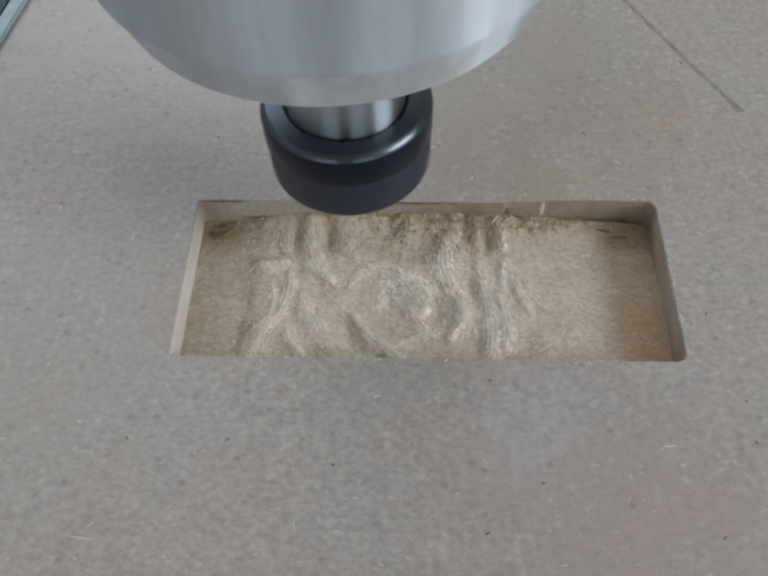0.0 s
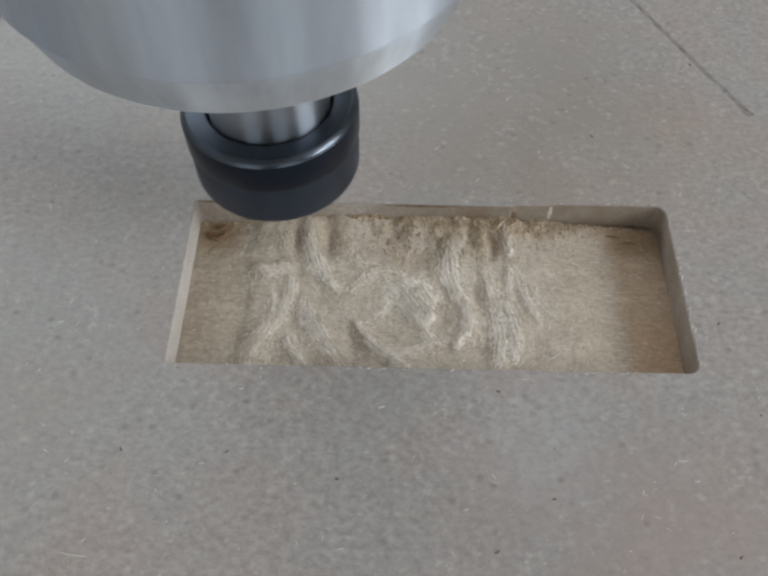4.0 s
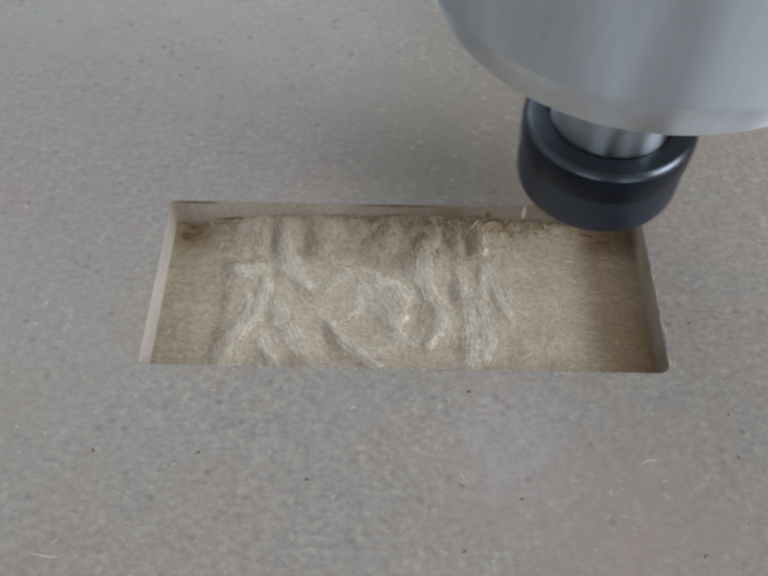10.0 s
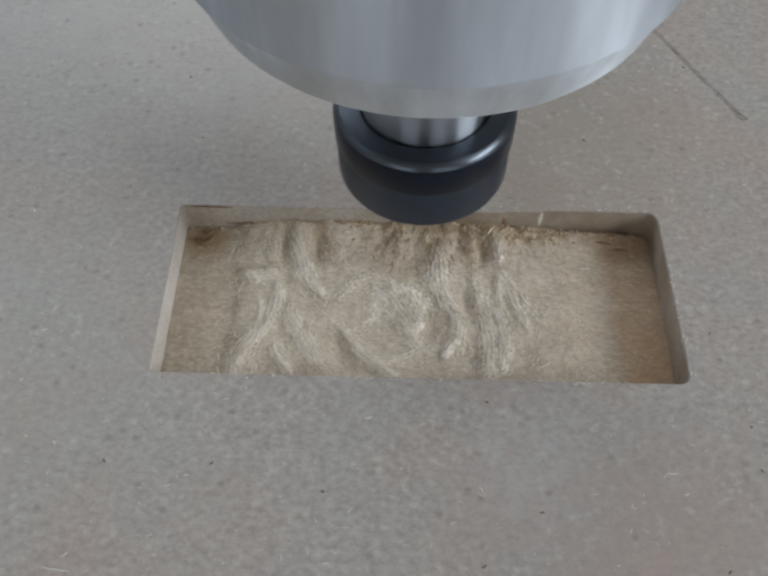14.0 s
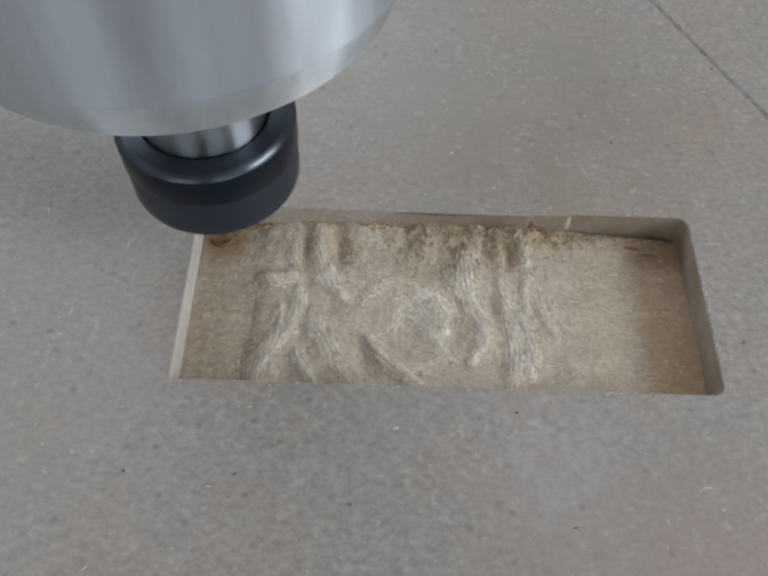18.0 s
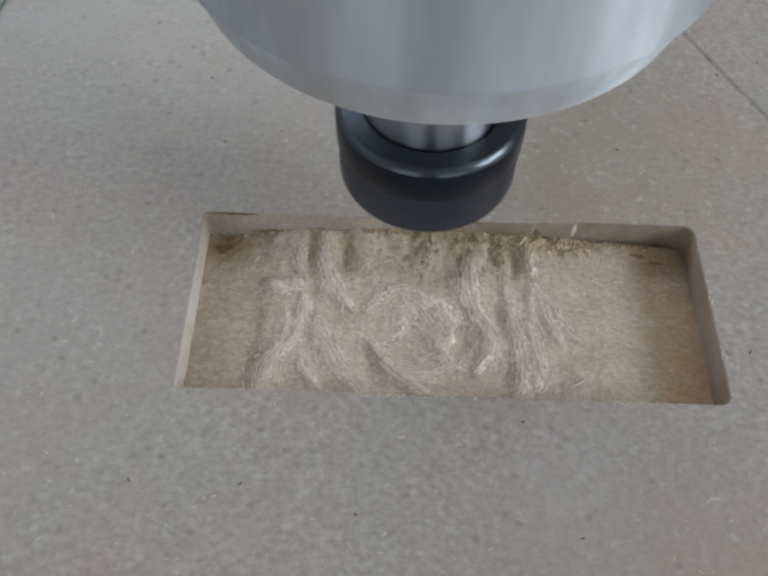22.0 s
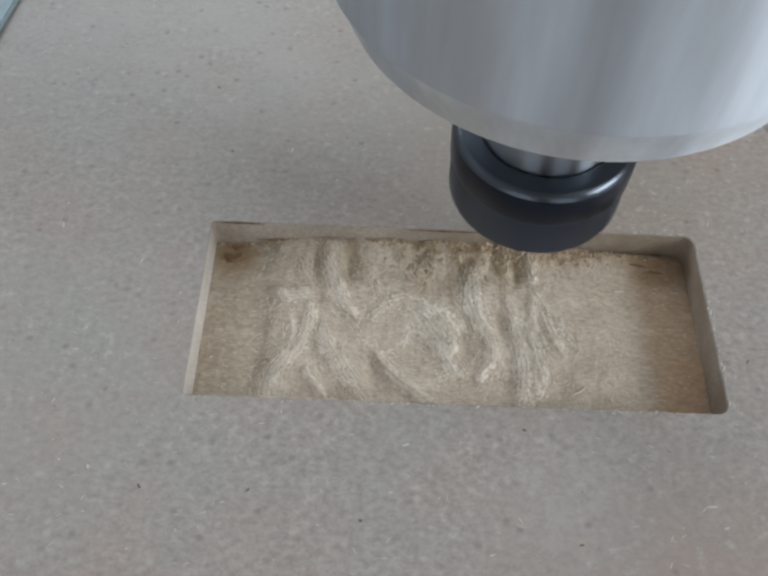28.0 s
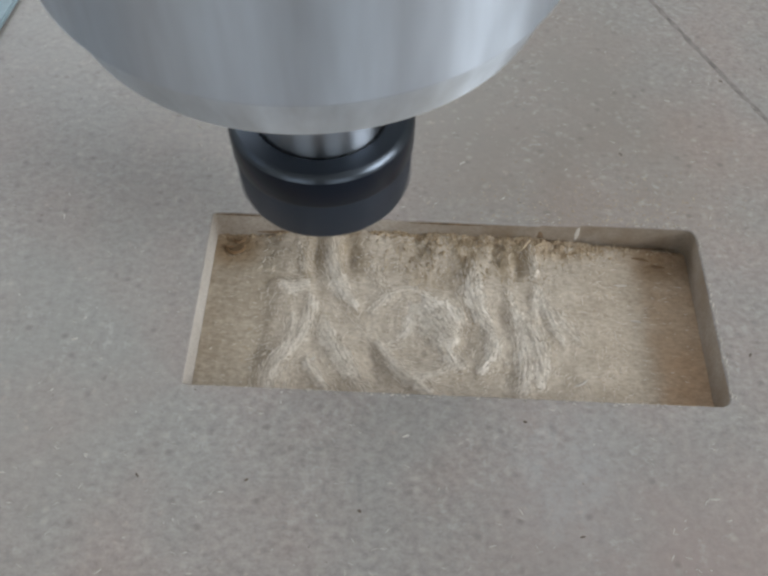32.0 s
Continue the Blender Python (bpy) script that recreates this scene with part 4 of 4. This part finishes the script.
def build_burns_and_shade():
    """Scorched streaks, dark edges, painted foot-gap shade and a pale strip on the back wall: run along it from a to b,
    lower and upper edge, all in mm.
    """
    # foot strips also paint the shade of the slit between wall and dust
    for name, a, b, z0, z1, gap, label in (("dark_edge", 0.8, 11.5, -0.75, -0.12, 0.5, "dark upper edge of the cut"), ("burnt_notch", 72.8, 74.6, -5.8, -2.2, 0.12, "dark brown burnt notch"), ("burnt_shaded_foot", 71.5, 77.0, -6.1, -5.0, 0.12, "dark brown scorched foot of the cut, gap shade painted in"),
                                      ("burnt_shaded_foot", 88.0, 105.5, -7.3, -6.5, 0.1, "dark brown scorched foot of the cut, gap shade painted in"), ("burnt_shaded_foot", 9.5, 27.0, -7.0, -5.6, 0.5, "dark brown scorched foot of the cut, gap shade painted in"), ("dark_edge", 44.0, 62.0, -0.8, -0.2, 0.5, "dark upper edge of the cut"), ("pale_strip", 81.5, 82.5, -5.2, -0.3, -0.05, "pale upright strip at the wall step")):
        verts, faces, n = [], [], max(4, int((b - a) / 0.5))
        for k in range(n + 1):
            x = a + (b - a) * k / n
            fade = min(1.0, 3 * min(k, n - k) / n + 0.15)
            j = noise.noise(Vector((x * 1.1, z0, 7))), noise.noise(Vector((x * 1.1, z1, 17)))
            mid, half = (z0 + z1) / 2 + 0.12 * (z1 - z0) * j[0], (z1 - z0) / 2 * fade * (1 + 0.5 * j[1])
            for z, y in ((mid - half, 0.10), (mid, 0.22), (mid + half, 0.10)):
                verts.append((x * MM, (POCKET_D - gap - y) * MM, min(z, -0.1) * MM))
            if k:
                p, q = 3 * (k - 1), 3 * k
                faces += [(p, q, q + 1, p + 1), (p + 1, q + 1, q + 2, p + 2)]
        part(name, mesh_from(name, verts, faces, FUZZ if name == "pale_strip" else BURN_SHADE), BOARD, label)


build_burns_and_shade()


def build_score():
    """The thin wavering line scored into the face, with a dark nick on it."""
    verts, faces, n = [], [], 120
    ends = ((103.5, 137.0), (119.0, 104.0), (135.0, 74.2))
    for k in range(n + 1):
        s = k / n
        x = (1 - s) ** 2 * ends[0][0] + 2 * s * (1 - s) * ends[1][0] + s * s * ends[2][0]
        y = (1 - s) ** 2 * ends[0][1] + 2 * s * (1 - s) * ends[1][1] + s * s * ends[2][1]
        x += 0.35 * noise.noise(Vector((s * 14, 0, 1)))
        w = 0.62 + 0.35 * noise.noise(Vector((s * 24, 4, 1))) + 0.25 * max(0.0, s - 0.9) / 0.1
        verts += [((x - w) * MM, (y - 0.5 * w) * MM, 0.02 * MM), (x * MM, y * MM, 0.035 * MM), ((x + w) * MM, (y + 0.5 * w) * MM, 0.02 * MM)]
        if k:
            a, b = 3 * (k - 1), 3 * k
            faces += [(a, b, b + 1, a + 1), (a + 1, b + 1, b + 2, a + 2)]
    nick = []
    for k in range(14):
        a, r = 2 * math.pi * k / 14, 1 + 0.35 * noise.noise(Vector((k * 1.7, 2, 5)))
        nick.append(((134.2 + 1.5 * r * math.cos(a)) * MM, (75.4 + (0.8 * math.sin(a) - 0.5 * math.cos(a)) * r) * MM, 0.05 * MM))
    part("nick", mesh_from("nick", [(134.2 * MM, 75.4 * MM, -0.1 * MM)] + nick, [(0, k + 1, (k + 1) % 14 + 1) for k in range(14)], FLECK), BOARD, "dark nick at the end of the line")
    part("score_line", mesh_from("score_line", verts, faces, SCORE), BOARD, "thin dark scored line")


build_score()


def build_bar():
    bar = tagged(new("clamping_bar"), "pale aluminium clamping bar lying on the board", "bar")
    bar.matrix_world = pose(-61.3 * MM, 117 * MM, 0, 0, 0, -7.0)
    part("rail", box("rail", (-4.5 * MM, -140 * MM, 0), (0, 120 * MM, 1.6 * MM), BAR, 0.0005), bar)
    part("edge_strip", box("edge_strip", (-16 * MM, -140 * MM, 0), (-4.6 * MM, 120 * MM, 1.2 * MM), RUBBER, 0.0004), bar, "dark rubber strip")


build_bar()


# ---------------------------------------------------------------- spindle
def build_nut(name, prof, slots, mat, steps=144):
    """A ring of the collet nut; slots cut its skin between the second and the fifth point of the profile."""
    verts, faces, n = [], [], len(prof)
    for k in range(steps):
        a = 2 * math.pi * k / steps
        slot = slots and (k * slots / steps) % 1.0 < 0.26
        for j, (r, z) in enumerate(prof):
            if slot and 1 <= j <= 4:
                r = min(r, 16.3)
            verts.append((r * math.cos(a) * MM, r * math.sin(a) * MM, z * MM))
    for k in range(steps):
        k2 = (k + 1) % steps
        for j in range(n - 1):
            faces.append((k * n + j, k2 * n + j, k2 * n + j + 1, k * n + j + 1))
    me = mesh_from(name, verts, faces, mat, True)
    bm = bmesh.new()
    bm.from_mesh(me)
    bmesh.ops.recalc_face_normals(bm, faces=bm.faces[:])
    for e in bm.edges:
        if len(e.link_faces) == 2 and e.calc_face_angle(0) > radians(24):
            e.smooth = False
    bm.to_mesh(me)
    bm.free()
    return me


def sized(profile, k=0.985, kz=None):
    return [(r * k, z * (kz or k)) for r, z in profile]


SPINDLE = tagged(new("router_spindle"), "brushed aluminium router spindle with a black collet nut", "spindle")
part("body", lathe("body", sized([(0, 73.0), (38.7, 73.0), (39.1, 73.3), (39.3, 74.0), (39.3, 230.0), (0, 230.0)], 1.016, 1.004), ALUMINIUM, 128), SPINDLE, "brushed aluminium housing")
part("nose_ring", lathe("nose_ring", sized([(13.4, 64.6), (34.8, 64.6), (35.4, 64.8), (35.7, 65.2), (38.2, 72.0), (38.4, 73.0), (13.4, 73.0)], 1.016, 1.004), NOSE, 128), SPINDLE, "turned aluminium nose ring")
SHAFT = part("shaft", lathe("shaft", sized([(0, 30.0), (12.0, 30.0), (12.0, 66.0), (0, 66.0)]), STEEL, 72), SPINDLE, "bright ground steel shaft")
NUT = part("collet_nut", build_nut("collet_nut", sized([(15.0, 27.2), (17.35, 27.4), (17.5, 27.8), (17.6, 33.3), (17.52, 33.9), (17.3, 34.0)]), 0, BLACK_STEEL), SPINDLE, "polished black steel nut")
part("rim", build_nut("rim", sized([(17.3, 33.8), (17.52, 33.95), (17.35, 34.35), (16.7, 35.05), (16.35, 35.25), (16.2, 35.25)]), 0, RIM_STEEL), NUT, "steel rim lightened for its highlight")
part("nut_face", build_nut("nut_face", sized([(16.22, 35.2), (16.1, 35.25), (12.9, 35.25), (12.5, 34.9), (12.4, 34.0)]), 0, FACE_STEEL), NUT, "dark flat steel face")
part("slotted_skirt", build_nut("slotted_skirt", sized([(7.0, 17.3), (15.6, 17.3), (16.8, 17.9), (17.2, 19.0), (17.2, 27.3), (14.9, 27.35)]), 6, LIT_STEEL), NUT, "dark steel skirt with wrench slots, lightened for slot glints")
CUTTER = part("cutter", lathe("cutter", sized([(0, 1.6), (1.5, 1.6), (1.6, 2.0), (1.6, 24.0), (0, 24.0)]), CARBIDE, 24), SPINDLE, "grey carbide milling bit")


def motions():
    walk(SPINDLE, [(t, pose(x * MM, y * MM, z * MM, 0, -SPINDLE_LEAN, 0)) for t, x, y, z in SPINDLE_ROWS])
    last = int(CLIP * FPS)
    for rotor in (SHAFT, NUT, CUTTER):
        walk(rotor, [(k / FPS, pose(0, 0, 0, 0, 0, -80.0 * k)) for k in range(last + 1)])


motions()
